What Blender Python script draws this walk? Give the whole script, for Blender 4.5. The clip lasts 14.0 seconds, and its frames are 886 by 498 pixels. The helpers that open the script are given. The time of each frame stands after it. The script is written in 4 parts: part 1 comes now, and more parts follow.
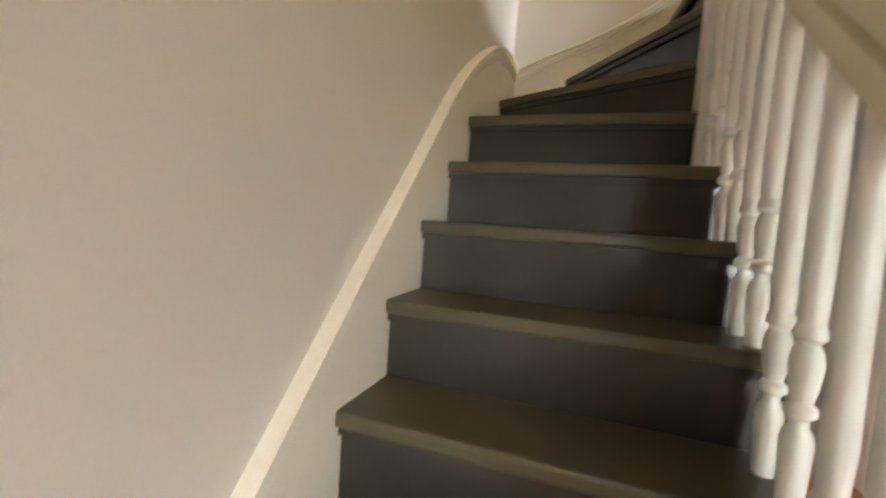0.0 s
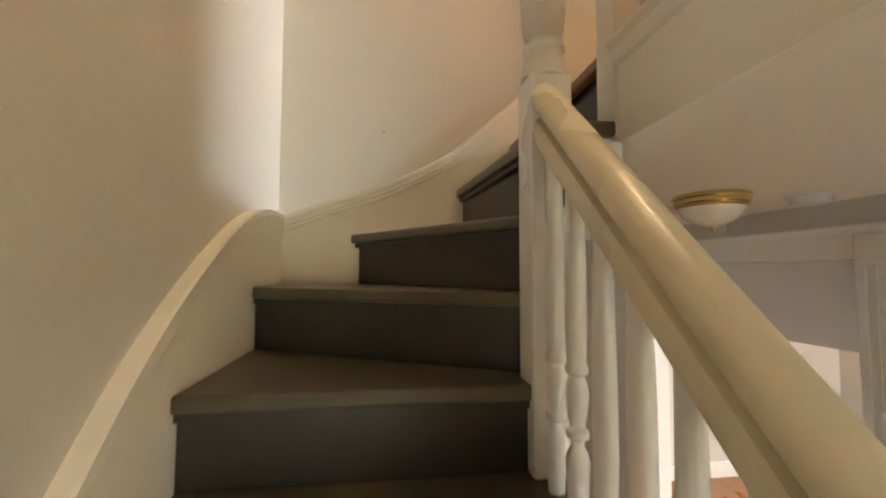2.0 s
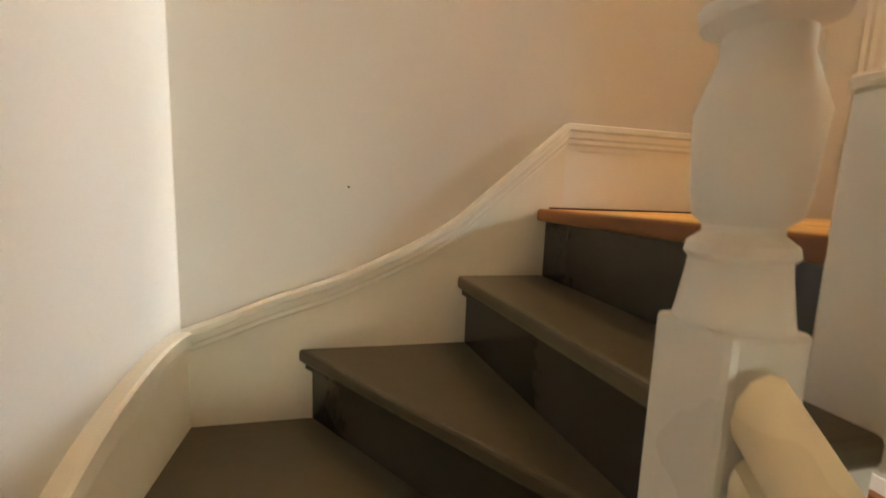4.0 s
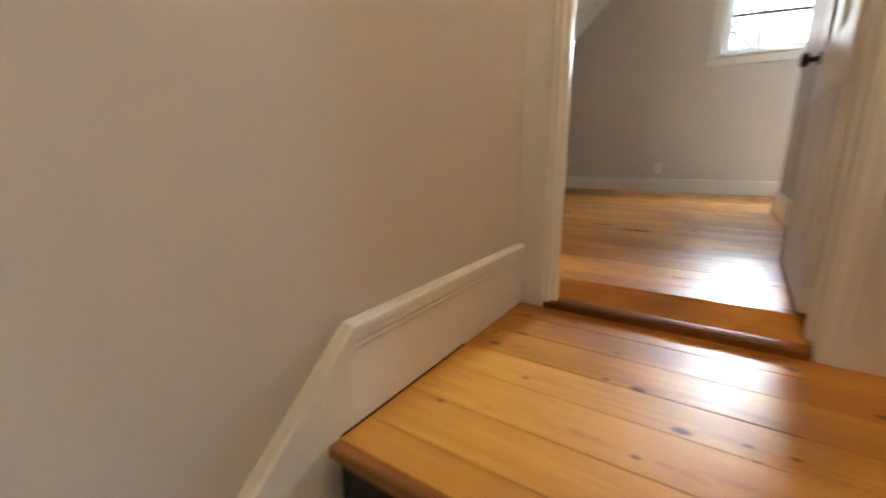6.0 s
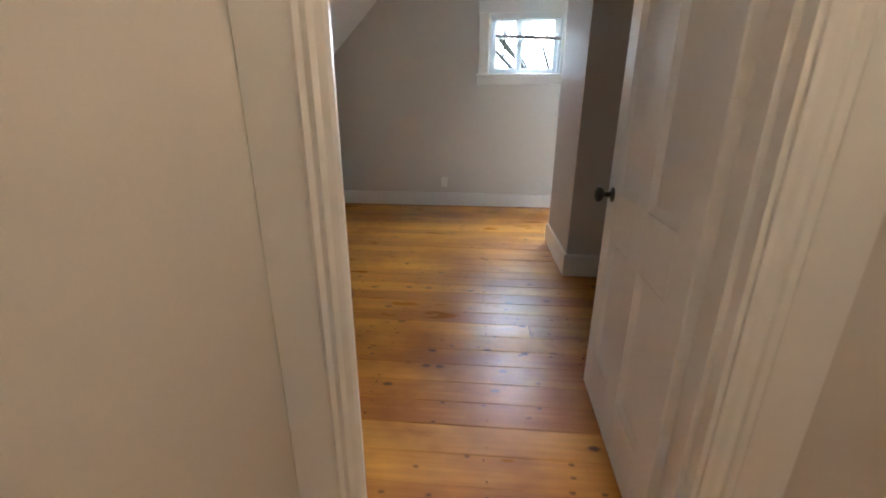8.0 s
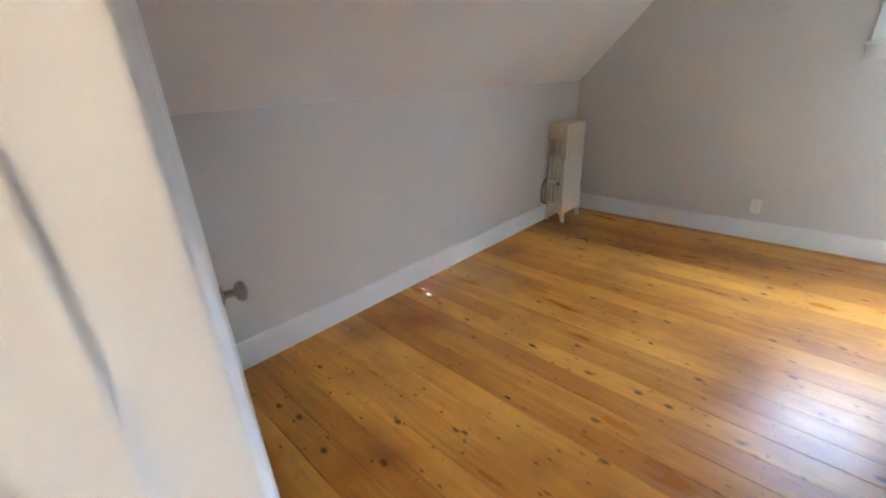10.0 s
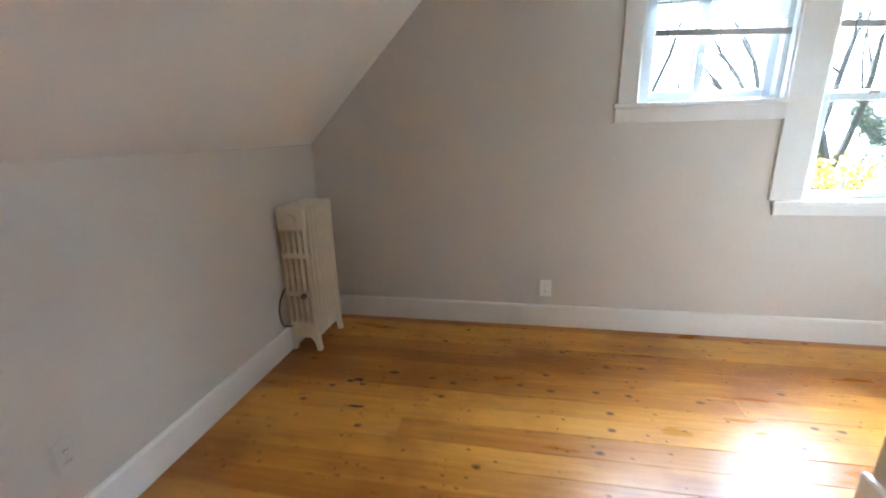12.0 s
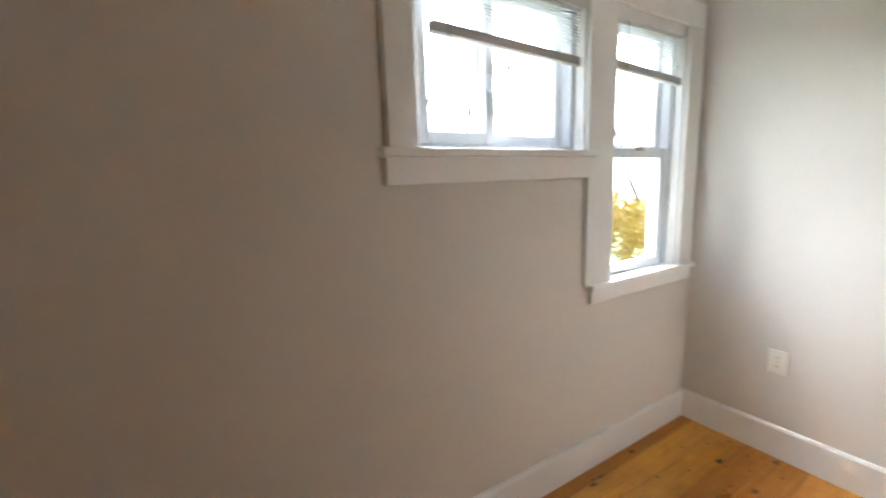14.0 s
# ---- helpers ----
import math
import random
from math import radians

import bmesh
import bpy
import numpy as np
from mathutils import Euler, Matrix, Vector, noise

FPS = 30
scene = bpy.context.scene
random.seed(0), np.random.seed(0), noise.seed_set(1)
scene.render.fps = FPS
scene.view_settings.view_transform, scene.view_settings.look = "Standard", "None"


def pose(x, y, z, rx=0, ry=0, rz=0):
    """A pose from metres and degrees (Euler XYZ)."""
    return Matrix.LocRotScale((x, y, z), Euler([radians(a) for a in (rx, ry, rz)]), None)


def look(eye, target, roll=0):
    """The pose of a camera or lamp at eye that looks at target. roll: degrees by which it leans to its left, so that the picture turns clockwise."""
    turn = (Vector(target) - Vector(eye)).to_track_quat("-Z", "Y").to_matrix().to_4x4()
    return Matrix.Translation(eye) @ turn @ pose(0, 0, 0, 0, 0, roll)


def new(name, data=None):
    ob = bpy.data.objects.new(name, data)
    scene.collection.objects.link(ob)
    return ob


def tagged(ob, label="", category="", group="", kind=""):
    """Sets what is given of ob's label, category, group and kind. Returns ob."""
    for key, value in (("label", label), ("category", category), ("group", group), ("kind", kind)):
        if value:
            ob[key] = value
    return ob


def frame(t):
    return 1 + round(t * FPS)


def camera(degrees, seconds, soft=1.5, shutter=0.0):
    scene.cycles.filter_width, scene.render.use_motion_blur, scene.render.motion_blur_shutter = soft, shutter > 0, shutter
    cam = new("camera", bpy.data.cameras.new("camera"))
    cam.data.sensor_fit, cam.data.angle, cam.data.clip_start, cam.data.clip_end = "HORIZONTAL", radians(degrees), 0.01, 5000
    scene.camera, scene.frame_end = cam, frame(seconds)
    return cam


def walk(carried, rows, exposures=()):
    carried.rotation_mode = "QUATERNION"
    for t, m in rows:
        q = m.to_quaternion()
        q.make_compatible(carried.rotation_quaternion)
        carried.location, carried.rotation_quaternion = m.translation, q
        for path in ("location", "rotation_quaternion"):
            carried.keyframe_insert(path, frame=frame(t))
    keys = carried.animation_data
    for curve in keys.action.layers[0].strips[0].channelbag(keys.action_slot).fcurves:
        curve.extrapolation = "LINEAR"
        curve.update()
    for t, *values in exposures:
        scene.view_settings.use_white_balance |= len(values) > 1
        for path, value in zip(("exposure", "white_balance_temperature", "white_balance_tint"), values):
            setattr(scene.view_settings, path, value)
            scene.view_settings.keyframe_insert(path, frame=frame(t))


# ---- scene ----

cam = camera(94.5, 14.0, soft=1.8, shutter=0.4)
EXPOSURES = [(0, 3.55, 7600, 12), (2.7, 3.6, 8200, 13), (5, 3.5, 7800, 13), (6.5, 3.0, 6600, 12), (7.2, 2.85, 6300, 12), (9.3, 3.55, 5700, 10), (10.5, 3.85, 5400, 8), (11.3, 3.7, 5500, 9), (12.5, 3.45, 6100, 11), (13.3, 3.4, 6500, 13), (14, 2.75, 7000, 17)]
PATH = [
    (0, (-1.453, -2.212, -1.221), (-2.108, -0.327, -1.353), 4.0),
    (0.5, (-1.509, -2.218, -1.07), (-1.688, -0.226, -1.113), 1.8),
    (1, (-1.481, -1.996, -0.947), (-1.441, 0.002, -0.874), 1.5),
    (1.5, (-1.481, -1.797, -0.77), (-1.373, 0.197, -0.659), 1.4),
    (2, (-1.476, -1.642, -0.6), (-1.214, 0.338, -0.492), 0.2),
    (2.5, (-1.426, -1.481, -0.489), (-1.32, 0.513, -0.372), 2.8),
    (4.8, (-1.53, -0.835, 0.098), (-0.698, 0.937, -0.311), 1.7),
    (5, (-1.519, -0.757, 0.115), (-0.574, 0.974, -0.218), 1.0),
    (5.5, (-1.486, -0.608, 0.273), (-0.238, 0.929, -0.007), 1.5),
    (6, (-1.448, -0.608, 0.497), (0.173, 0.469, 0.034), -0.4),
    (6.5, (-1.271, -0.551, 0.625), (0.576, 0.071, 0.177), -0.4),
    (7, (-1.098, -0.492, 0.765), (0.778, -0.058, 0.223), -2.5),
    (7.2, (-1.019, -0.468, 0.839), (0.884, -0.251, 0.262), -0.6),
    (9.3, (-0.214, -0.383, 1.351), (1.599, -0.098, 0.555), -1.1),
    (9.5, (-0.124, -0.397, 1.354), (1.647, 0.152, 0.602), -0.6),
    (10, (0.069, -0.374, 1.403), (1.387, 0.913, 0.624), -2.7),
    (10.5, (0.32, -0.278, 1.381), (1.702, 0.986, 0.679), 0.4),
    (11, (0.648, -0.221, 1.397), (2.413, 0.389, 0.681), 2.1),
    (11.5, (1.044, -0.053, 1.373), (2.886, 0.427, 0.759), 0.1),
    (12, (1.459, 0.198, 1.354), (3.347, 0.565, 0.807), -1.5),
    (12.5, (1.923, 0.356, 1.346), (3.822, 0.554, 0.75), -2.8),
    (13, (2.395, 0.414, 1.368), (4.339, 0.583, 0.928), -2.3),
    (13.5, (2.798, 0.38, 1.4), (4.739, -0.022, 1.135), -2.4),
    (13.8, (2.961, 0.289, 1.398), (4.77, -0.512, 1.106), -2.2),
    (14, (3.062, 0.168, 1.388), (4.744, -0.864, 1.062), -2.0),
]
walk(cam, [(t, look(eye, target, roll)) for t, eye, target, roll in PATH], EXPOSURES)

# ---------- light ----------
def set_node(node, **values):
    for key, value in values.items():
        node.inputs[key.replace("_", " ")].default_value = value


world = bpy.data.worlds.new("overcast_sky")
world.use_nodes = True
scene.world = world
wn = world.node_tree
sky = wn.nodes.new("ShaderNodeTexSky")
sky.sky_type, sky.sun_disc = "NISHITA", False
sky.sun_elevation, sky.sun_rotation, sky.dust_density = radians(29), radians(127), 4.0
wn.links.new(sky.outputs[0], wn.nodes["Background"].inputs[0])
wn.nodes["Background"].inputs[1].default_value = 0.15

sun = new("sun", bpy.data.lights.new("sun", "SUN"))
sun.data.energy, sun.data.angle, sun.data.color = 0.8, radians(14), (1.0, 0.98, 0.95)
sun.matrix_world = look((40, -30, 28), (0, 0, 0))


def area_lamp(name, eye, target, w, h, watts, colour):
    ob = new(name, bpy.data.lights.new(name, "AREA"))
    ob.data.shape, ob.data.size, ob.data.size_y = "RECTANGLE", w, h
    ob.data.energy, ob.data.color = watts, colour
    ob.matrix_world = look(eye, target)
    return ob


DAY = (0.68, 0.84, 1.0)
SKY_LOW, SKY_HIGH = 3.2, 7.5
area_lamp("sky_light", (8.5, -4.2, 6.6), (4.3, -1.0, 1.6), 5.0, 4.0, 400, DAY)
area_lamp("sky_light", (20, -3.1, 6.2), (4.3, -0.87, 1.75), 1.9, 5.0, 2400, DAY)
area_lamp("sky_light", (-0.15, -4.66, -1.35), (-1.4, -2.0, -1.4), 0.9, 1.2, 1.3, (0.86, 0.93, 1.0))
area_lamp("sky_light", (3.47, -1.9, -1.3), (1.6, 2.2, -1.7), 1.2, 1.2, 12, DAY)
bulb = new("landing_bulb", bpy.data.lights.new("landing_bulb", "POINT"))
bulb.data.energy, bulb.data.color, bulb.data.shadow_soft_size = 3.0, (1.0, 0.77, 0.53), 0.07
bulb.location = (-0.30, -1.00, 2.2)


# ---------- materials ----------
def material(name, rgb, rough=0.5, metal=0.0, vary=0.06, grain=60.0, bump=0.05, stain=1.5, coat=0.0):
    """Painted or plain surface: fine grain and broad stains vary the colour and the gloss."""
    m = bpy.data.materials.new(name)
    m.use_nodes = True
    t = m.node_tree
    b = t.nodes["Principled BSDF"]
    geo = t.nodes.new("ShaderNodeNewGeometry")
    big, fine = t.nodes.new("ShaderNodeTexNoise"), t.nodes.new("ShaderNodeTexNoise")
    set_node(big, Scale=stain, Detail=4.0)
    set_node(fine, Scale=grain, Detail=3.0)
    mix = t.nodes.new("ShaderNodeMath")
    mix.operation = "MULTIPLY_ADD"
    mix.inputs[1].default_value = 0.35
    ramp = t.nodes.new("ShaderNodeValToRGB")
    ramp.color_ramp.elements[0].position, ramp.color_ramp.elements[1].position = 0.4, 0.95
    ramp.color_ramp.elements[0].color = (*[c * (1 - vary) for c in rgb], 1)
    ramp.color_ramp.elements[1].color = (*[min(1, c * (1 + vary)) for c in rgb], 1)
    for n in (big, fine):
        t.links.new(geo.outputs["Position"], n.inputs["Vector"])
    t.links.new(fine.outputs["Fac"], mix.inputs[0])
    t.links.new(big.outputs["Fac"], mix.inputs[2])
    t.links.new(mix.outputs[0], ramp.inputs[0])
    t.links.new(ramp.outputs[0], b.inputs["Base Color"])
    rr = t.nodes.new("ShaderNodeMapRange")
    set_node(rr, To_Min=max(0.02, rough - 0.06), To_Max=min(1, rough + 0.06))
    t.links.new(big.outputs["Fac"], rr.inputs[0])
    t.links.new(rr.outputs[0], b.inputs["Roughness"])
    set_node(b, Metallic=metal, Coat_Weight=coat)
    if bump:
        bp = t.nodes.new("ShaderNodeBump")
        set_node(bp, Strength=bump, Distance=0.004)
        t.links.new(fine.outputs["Fac"], bp.inputs["Height"])
        t.links.new(bp.outputs[0], b.inputs["Normal"])
    return m


def pine(name, light, dark, stain, knots=True, rough=0.31, streak=0.5):
    """Varnished pine boards that run along y: streaked grain, soft stains, knots, tone by board."""
    m = bpy.data.materials.new(name)
    m.use_nodes = True
    t = m.node_tree
    b = t.nodes["Principled BSDF"]
    geo, info = t.nodes.new("ShaderNodeNewGeometry"), t.nodes.new("ShaderNodeObjectInfo")

    def math_node(op, x, y, z=None):
        n = t.nodes.new("ShaderNodeMath")
        n.operation = op
        for i, v in enumerate((x, y, z)):
            if v is None:
                continue
            if isinstance(v, (int, float)):
                n.inputs[i].default_value = v
            else:
                t.links.new(v, n.inputs[i])
        return n.outputs[0]

    comb = t.nodes.new("ShaderNodeCombineXYZ")
    t.links.new(math_node("MULTIPLY", info.outputs["Random"], 17.0), comb.inputs[1])
    shift = t.nodes.new("ShaderNodeVectorMath")
    t.links.new(comb.outputs[0], shift.inputs[0])
    t.links.new(geo.outputs["Position"], shift.inputs[1])

    def noise(scale, source, **values):
        mp, n = t.nodes.new("ShaderNodeMapping"), t.nodes.new("ShaderNodeTexNoise")
        mp.inputs["Scale"].default_value = scale
        t.links.new(source, mp.inputs["Vector"])
        t.links.new(mp.outputs[0], n.inputs["Vector"])
        set_node(n, Scale=1.0, **values)
        return n.outputs["Fac"]

    def blend(fac, low, colour):
        mx = t.nodes.new("ShaderNodeMix")
        mx.data_type = "RGBA"
        t.links.new(fac, mx.inputs["Factor"])
        t.links.new(low, mx.inputs[6])
        mx.inputs[7].default_value = (*colour, 1)
        return mx.outputs[2]

    def spread(value, lo, hi, a, b2):
        n = t.nodes.new("ShaderNodeMapRange")
        n.interpolation_type = "SMOOTHSTEP"
        set_node(n, From_Min=lo, From_Max=hi, To_Min=a, To_Max=b2)
        t.links.new(value, n.inputs[0])
        return n.outputs[0]

    own, place = shift.outputs[0], geo.outputs["Position"]
    grain = noise((60, 2.0, 8), own, Detail=5.0, Roughness=0.6, Distortion=0.4)
    tone = noise((7.0, 1.6, 1), own, Detail=3.0)
    mixed = math_node("MULTIPLY_ADD", grain, streak, math_node("MULTIPLY_ADD", tone, 0.5, math_node("MULTIPLY_ADD", info.outputs["Random"], 0.34, -0.17)))
    ramp = t.nodes.new("ShaderNodeValToRGB")
    ramp.color_ramp.elements[0].position, ramp.color_ramp.elements[1].position = 0.30, 0.70
    ramp.color_ramp.elements[0].color, ramp.color_ramp.elements[1].color = (*dark, 1), (*light, 1)
    t.links.new(mixed, ramp.inputs[0])
    colour = ramp.outputs[0]
    broad = noise((1.5, 1.1, 1), place, Detail=4.0, Roughness=0.6)
    colour = blend(spread(broad, 0.44, 0.72, 0.0, 0.75), colour, stain)
    patch = noise((14, 4.5, 1), own, Detail=4.0, Roughness=0.65)
    colour = blend(spread(patch, 0.55, 0.80, 0.0, 0.5), colour, stain)
    if knots:
        for scale, size, keep, deep in (((7, 4.2, 1), 0.10, 0.30, 0.85), ((19, 11, 1), 0.13, 0.14, 0.75)):
            mp, vor = t.nodes.new("ShaderNodeMapping"), t.nodes.new("ShaderNodeTexVoronoi")
            mp.inputs["Scale"].default_value = scale
            t.links.new(own, mp.inputs["Vector"])
            t.links.new(mp.outputs[0], vor.inputs["Vector"])
            vor.voronoi_dimensions = "2D"
            set_node(vor, Scale=1.0)
            ragged = math_node("MULTIPLY_ADD", noise((90, 60, 1), own, Detail=2.0), 0.08, vor.outputs["Distance"])
            spot = spread(ragged, size * 0.5 + 0.03, size * 1.3 + 0.03, deep, 0.0)
            sep = t.nodes.new("ShaderNodeSeparateColor")
            t.links.new(vor.outputs["Color"], sep.inputs[0])
            gate = math_node("LESS_THAN", sep.outputs[0], keep)
            colour = blend(math_node("MULTIPLY", spot, gate), colour, (0.07, 0.022, 0.006))
    t.links.new(colour, b.inputs["Base Color"])
    t.links.new(spread(tone, 0.2, 0.8, rough - 0.05, rough + 0.07), b.inputs["Roughness"])
    set_node(b, Specular_IOR_Level=0.45)
    bp = t.nodes.new("ShaderNodeBump")
    set_node(bp, Strength=0.05, Distance=0.003)
    t.links.new(tone, bp.inputs["Height"])
    t.links.new(bp.outputs[0], b.inputs["Normal"])
    return m


def glass_material():
    m = bpy.data.materials.new("window_glass")
    m.use_nodes = True
    t = m.node_tree
    t.nodes.remove(t.nodes["Principled BSDF"])
    clear, gloss, mix = (t.nodes.new("ShaderNode" + n) for n in ("BsdfTransparent", "BsdfGlossy", "MixShader"))
    set_node(gloss, Roughness=0.02)
    mix.inputs[0].default_value = 0.05
    t.links.new(clear.outputs[0], mix.inputs[1])
    t.links.new(gloss.outputs[0], mix.inputs[2])
    t.links.new(mix.outputs[0], t.nodes["Material Output"].inputs[0])
    return m


WALL = material("grey_wall_paint", (0.64, 0.60, 0.545), 0.6, vary=0.035, grain=140, bump=0.05)
CEIL = material("ceiling_paint", (0.83, 0.81, 0.78), 0.75, vary=0.025, grain=120, bump=0.05)
WHITE = material("white_gloss_paint", (0.78, 0.765, 0.73), 0.3, vary=0.03, grain=35, bump=0.04)
RAILPAINT = material("aged_cream_paint", (0.72, 0.635, 0.47), 0.3, vary=0.05, grain=35, bump=0.05)
CREAM = material("cream_gloss_paint", (0.78, 0.735, 0.63), 0.32, vary=0.04, grain=35, bump=0.05)
# dark stair colour in two tones: risers and scotias about half the treads' value
TREAD = material("stair_paint", (0.088, 0.072, 0.043), 0.33, vary=0.16, grain=45, bump=0.12, stain=5)
RISER = material("stair_paint_darker", (0.040, 0.034, 0.027), 0.24, vary=0.14, grain=45, bump=0.1, stain=5)
PINE = pine("varnished_pine", (0.72, 0.33, 0.050), (0.40, 0.140, 0.016), (0.23, 0.058, 0.007))
LANDPINE = pine("landing_pine", (0.70, 0.36, 0.065), (0.44, 0.17, 0.022), (0.20, 0.060, 0.008), rough=0.36)
PINE_EDGE = pine("stained_pine_edge", (0.27, 0.095, 0.022), (0.11, 0.038, 0.010), (0.05, 0.018, 0.006), knots=False)
GAP = material("dark_joint", (0.07, 0.028, 0.010), 0.8)
OAK = pine("hall_oak", (0.50, 0.21, 0.07), (0.34, 0.12, 0.035), (0.28, 0.10, 0.03), knots=False, rough=0.3)
IRON = material("cream_radiator_enamel", (0.78, 0.71, 0.58), 0.34, vary=0.05, grain=50, bump=0.1)
BLACK = material("black_metal", (0.02, 0.018, 0.016), 0.3, metal=0.6)
BRASS = material("polished_brass", (0.72, 0.60, 0.33), 0.18, metal=1.0)
NICKEL = material("worn_nickel", (0.36, 0.31, 0.25), 0.3, metal=1.0)
FROST = material("frosted_glass", (0.82, 0.80, 0.76), 0.25, vary=0.08, grain=25)
PLASTIC = material("ivory_plastic", (0.82, 0.79, 0.70), 0.35, vary=0.02)
SLOTBROWN = material("charred_knot", (0.022, 0.010, 0.005), 0.45)
SLOT = material("dark_slot", (0.03, 0.03, 0.03), 0.6)
VINYL = material("white_vinyl", (0.62, 0.65, 0.68), 0.35, vary=0.02)
SLAT = material("blind_slat", (0.74, 0.74, 0.73), 0.4, vary=0.03)
RAIL = material("blind_rail", (0.42, 0.40, 0.385), 0.45, vary=0.05)
BARK = material("bark", (0.034, 0.030, 0.026), 0.9, vary=0.3, grain=20)
YELLOW = material("yellow_leaves", (0.36, 0.24, 0.035), 0.7, vary=0.3, grain=8)
GREEN = material("dull_leaves", (0.05, 0.062, 0.035), 0.8, vary=0.4, grain=6)
GRASS = material("lawn", (0.10, 0.12, 0.05), 0.9, vary=0.3, grain=3)
CORD = material("grey_cable", (0.12, 0.115, 0.11), 0.5)
GLASS = glass_material()


# ---------- mesh helpers ----------
def mesh_of(name, bm, mat, smooth=False):
    me = bpy.data.meshes.new(name)
    bmesh.ops.recalc_face_normals(bm, faces=bm.faces)
    if smooth:
        for f in bm.faces:
            f.smooth = True
    bm.to_mesh(me)
    bm.free()
    if smooth:
        me.set_sharp_from_angle(angle=radians(38))
    me.materials.append(mat)
    return me


def part(name, bm, mat, parent=None, label="", smooth=False):
    ob = new(name, mesh_of(name, bm, mat, smooth))
    ob.parent = parent
    if label:
        ob["label"] = label
    return ob


def thing(name, label, category, group="", kind="", at=(0, 0, 0)):
    ob = new(name)
    ob.location = at
    return tagged(ob, label, category, group, kind)


def add_box(bm, x0, x1, y0, y1, z0, z1, bevel=0.0, seg=1):
    x0, x1, y0, y1, z0, z1 = min(x0, x1), max(x0, x1), min(y0, y1), max(y0, y1), min(z0, z1), max(z0, z1)
    v = bmesh.ops.create_cube(bm, size=1, matrix=Matrix.LocRotScale(((x0 + x1) / 2, (y0 + y1) / 2, (z0 + z1) / 2), None, (x1 - x0, y1 - y0, z1 - z0)))["verts"]
    if bevel:
        bmesh.ops.bevel(bm, geom=list({e for w in v for e in w.link_edges}), offset=bevel, segments=seg, affect="EDGES", profile=0.6)
    return bm


def box(*a, bevel=0.0, seg=1):
    return add_box(bmesh.new(), *a, bevel=bevel, seg=seg)


def prism(poly, a, b, axis="z", bevel=0.0, seg=2, bm=None):
    """A polygon in the plane across an axis, drawn out from a to b along it."""
    bm = bm or bmesh.new()
    place = {"z": lambda p, q: (p[0], p[1], q), "x": lambda p, q: (q, p[0], p[1]), "y": lambda p, q: (p[0], q, p[1])}[axis]
    lo, hi = [bm.verts.new(place(p, a)) for p in poly], [bm.verts.new(place(p, b)) for p in poly]
    n = len(poly)
    fs = [bm.faces.new(lo), bm.faces.new(hi)] + [bm.faces.new((lo[i], lo[(i + 1) % n], hi[(i + 1) % n], hi[i])) for i in range(n)]
    bmesh.ops.recalc_face_normals(bm, faces=fs)
    if bevel:
        bmesh.ops.bevel(bm, geom=list({e for f in fs for e in f.edges}), offset=bevel, segments=seg, affect="EDGES", profile=0.6)
    return bm


def lathe(profile, seg=14, at=(0, 0, 0), turn=None, bm=None):
    """Rings of (radius, height) about the z axis, closed at both ends."""
    bm = bm or bmesh.new()
    m = Matrix.Translation(at) @ (turn or Matrix())
    rings = [[bm.verts.new(m @ Vector((r * math.cos(2 * math.pi * i / seg), r * math.sin(2 * math.pi * i / seg), h))) for i in range(seg)] for r, h in profile]
    for a, b in zip(rings, rings[1:]):
        for i in range(seg):
            bm.faces.new((a[i], a[(i + 1) % seg], b[(i + 1) % seg], b[i]))
    bm.faces.new(rings[0][::-1])
    bm.faces.new(rings[-1])
    return bm


def sweep(path, profile, side, up=(0, 0, 1), bm=None):
    """A profile of (out, up) points carried along a path; side points out from the wall."""
    bm = bm or bmesh.new()
    side, up = Vector(side), Vector(up)
    rings = [[bm.verts.new(Vector(p) + side * o + up * h) for o, h in profile] for p in path]
    n = len(profile)
    for a, b in zip(rings, rings[1:]):
        for i in range(n):
            bm.faces.new((a[i], a[(i + 1) % n], b[(i + 1) % n], b[i]))
    bm.faces.new(rings[0][::-1])
    bm.faces.new(rings[-1])
    return bm


def tube(points, radius, seg=8, bm=None):
    bm = bm or bmesh.new()
    pts = [Vector(p) for p in points]
    rings = []
    for i, p in enumerate(pts):
        d = (pts[min(i + 1, len(pts) - 1)] - pts[max(i - 1, 0)]).normalized()
        q = d.to_track_quat("Z", "Y").to_matrix()
        r = radius[i] if isinstance(radius, (list, tuple)) else radius
        rings.append([bm.verts.new(p + q @ Vector((r * math.cos(2 * math.pi * k / seg), r * math.sin(2 * math.pi * k / seg), 0))) for k in range(seg)])
    for a, b in zip(rings, rings[1:]):
        for k in range(seg):
            bm.faces.new((a[k], a[(k + 1) % seg], b[(k + 1) % seg], b[k]))
    bm.faces.new(rings[0][::-1])
    bm.faces.new(rings[-1])
    return bm


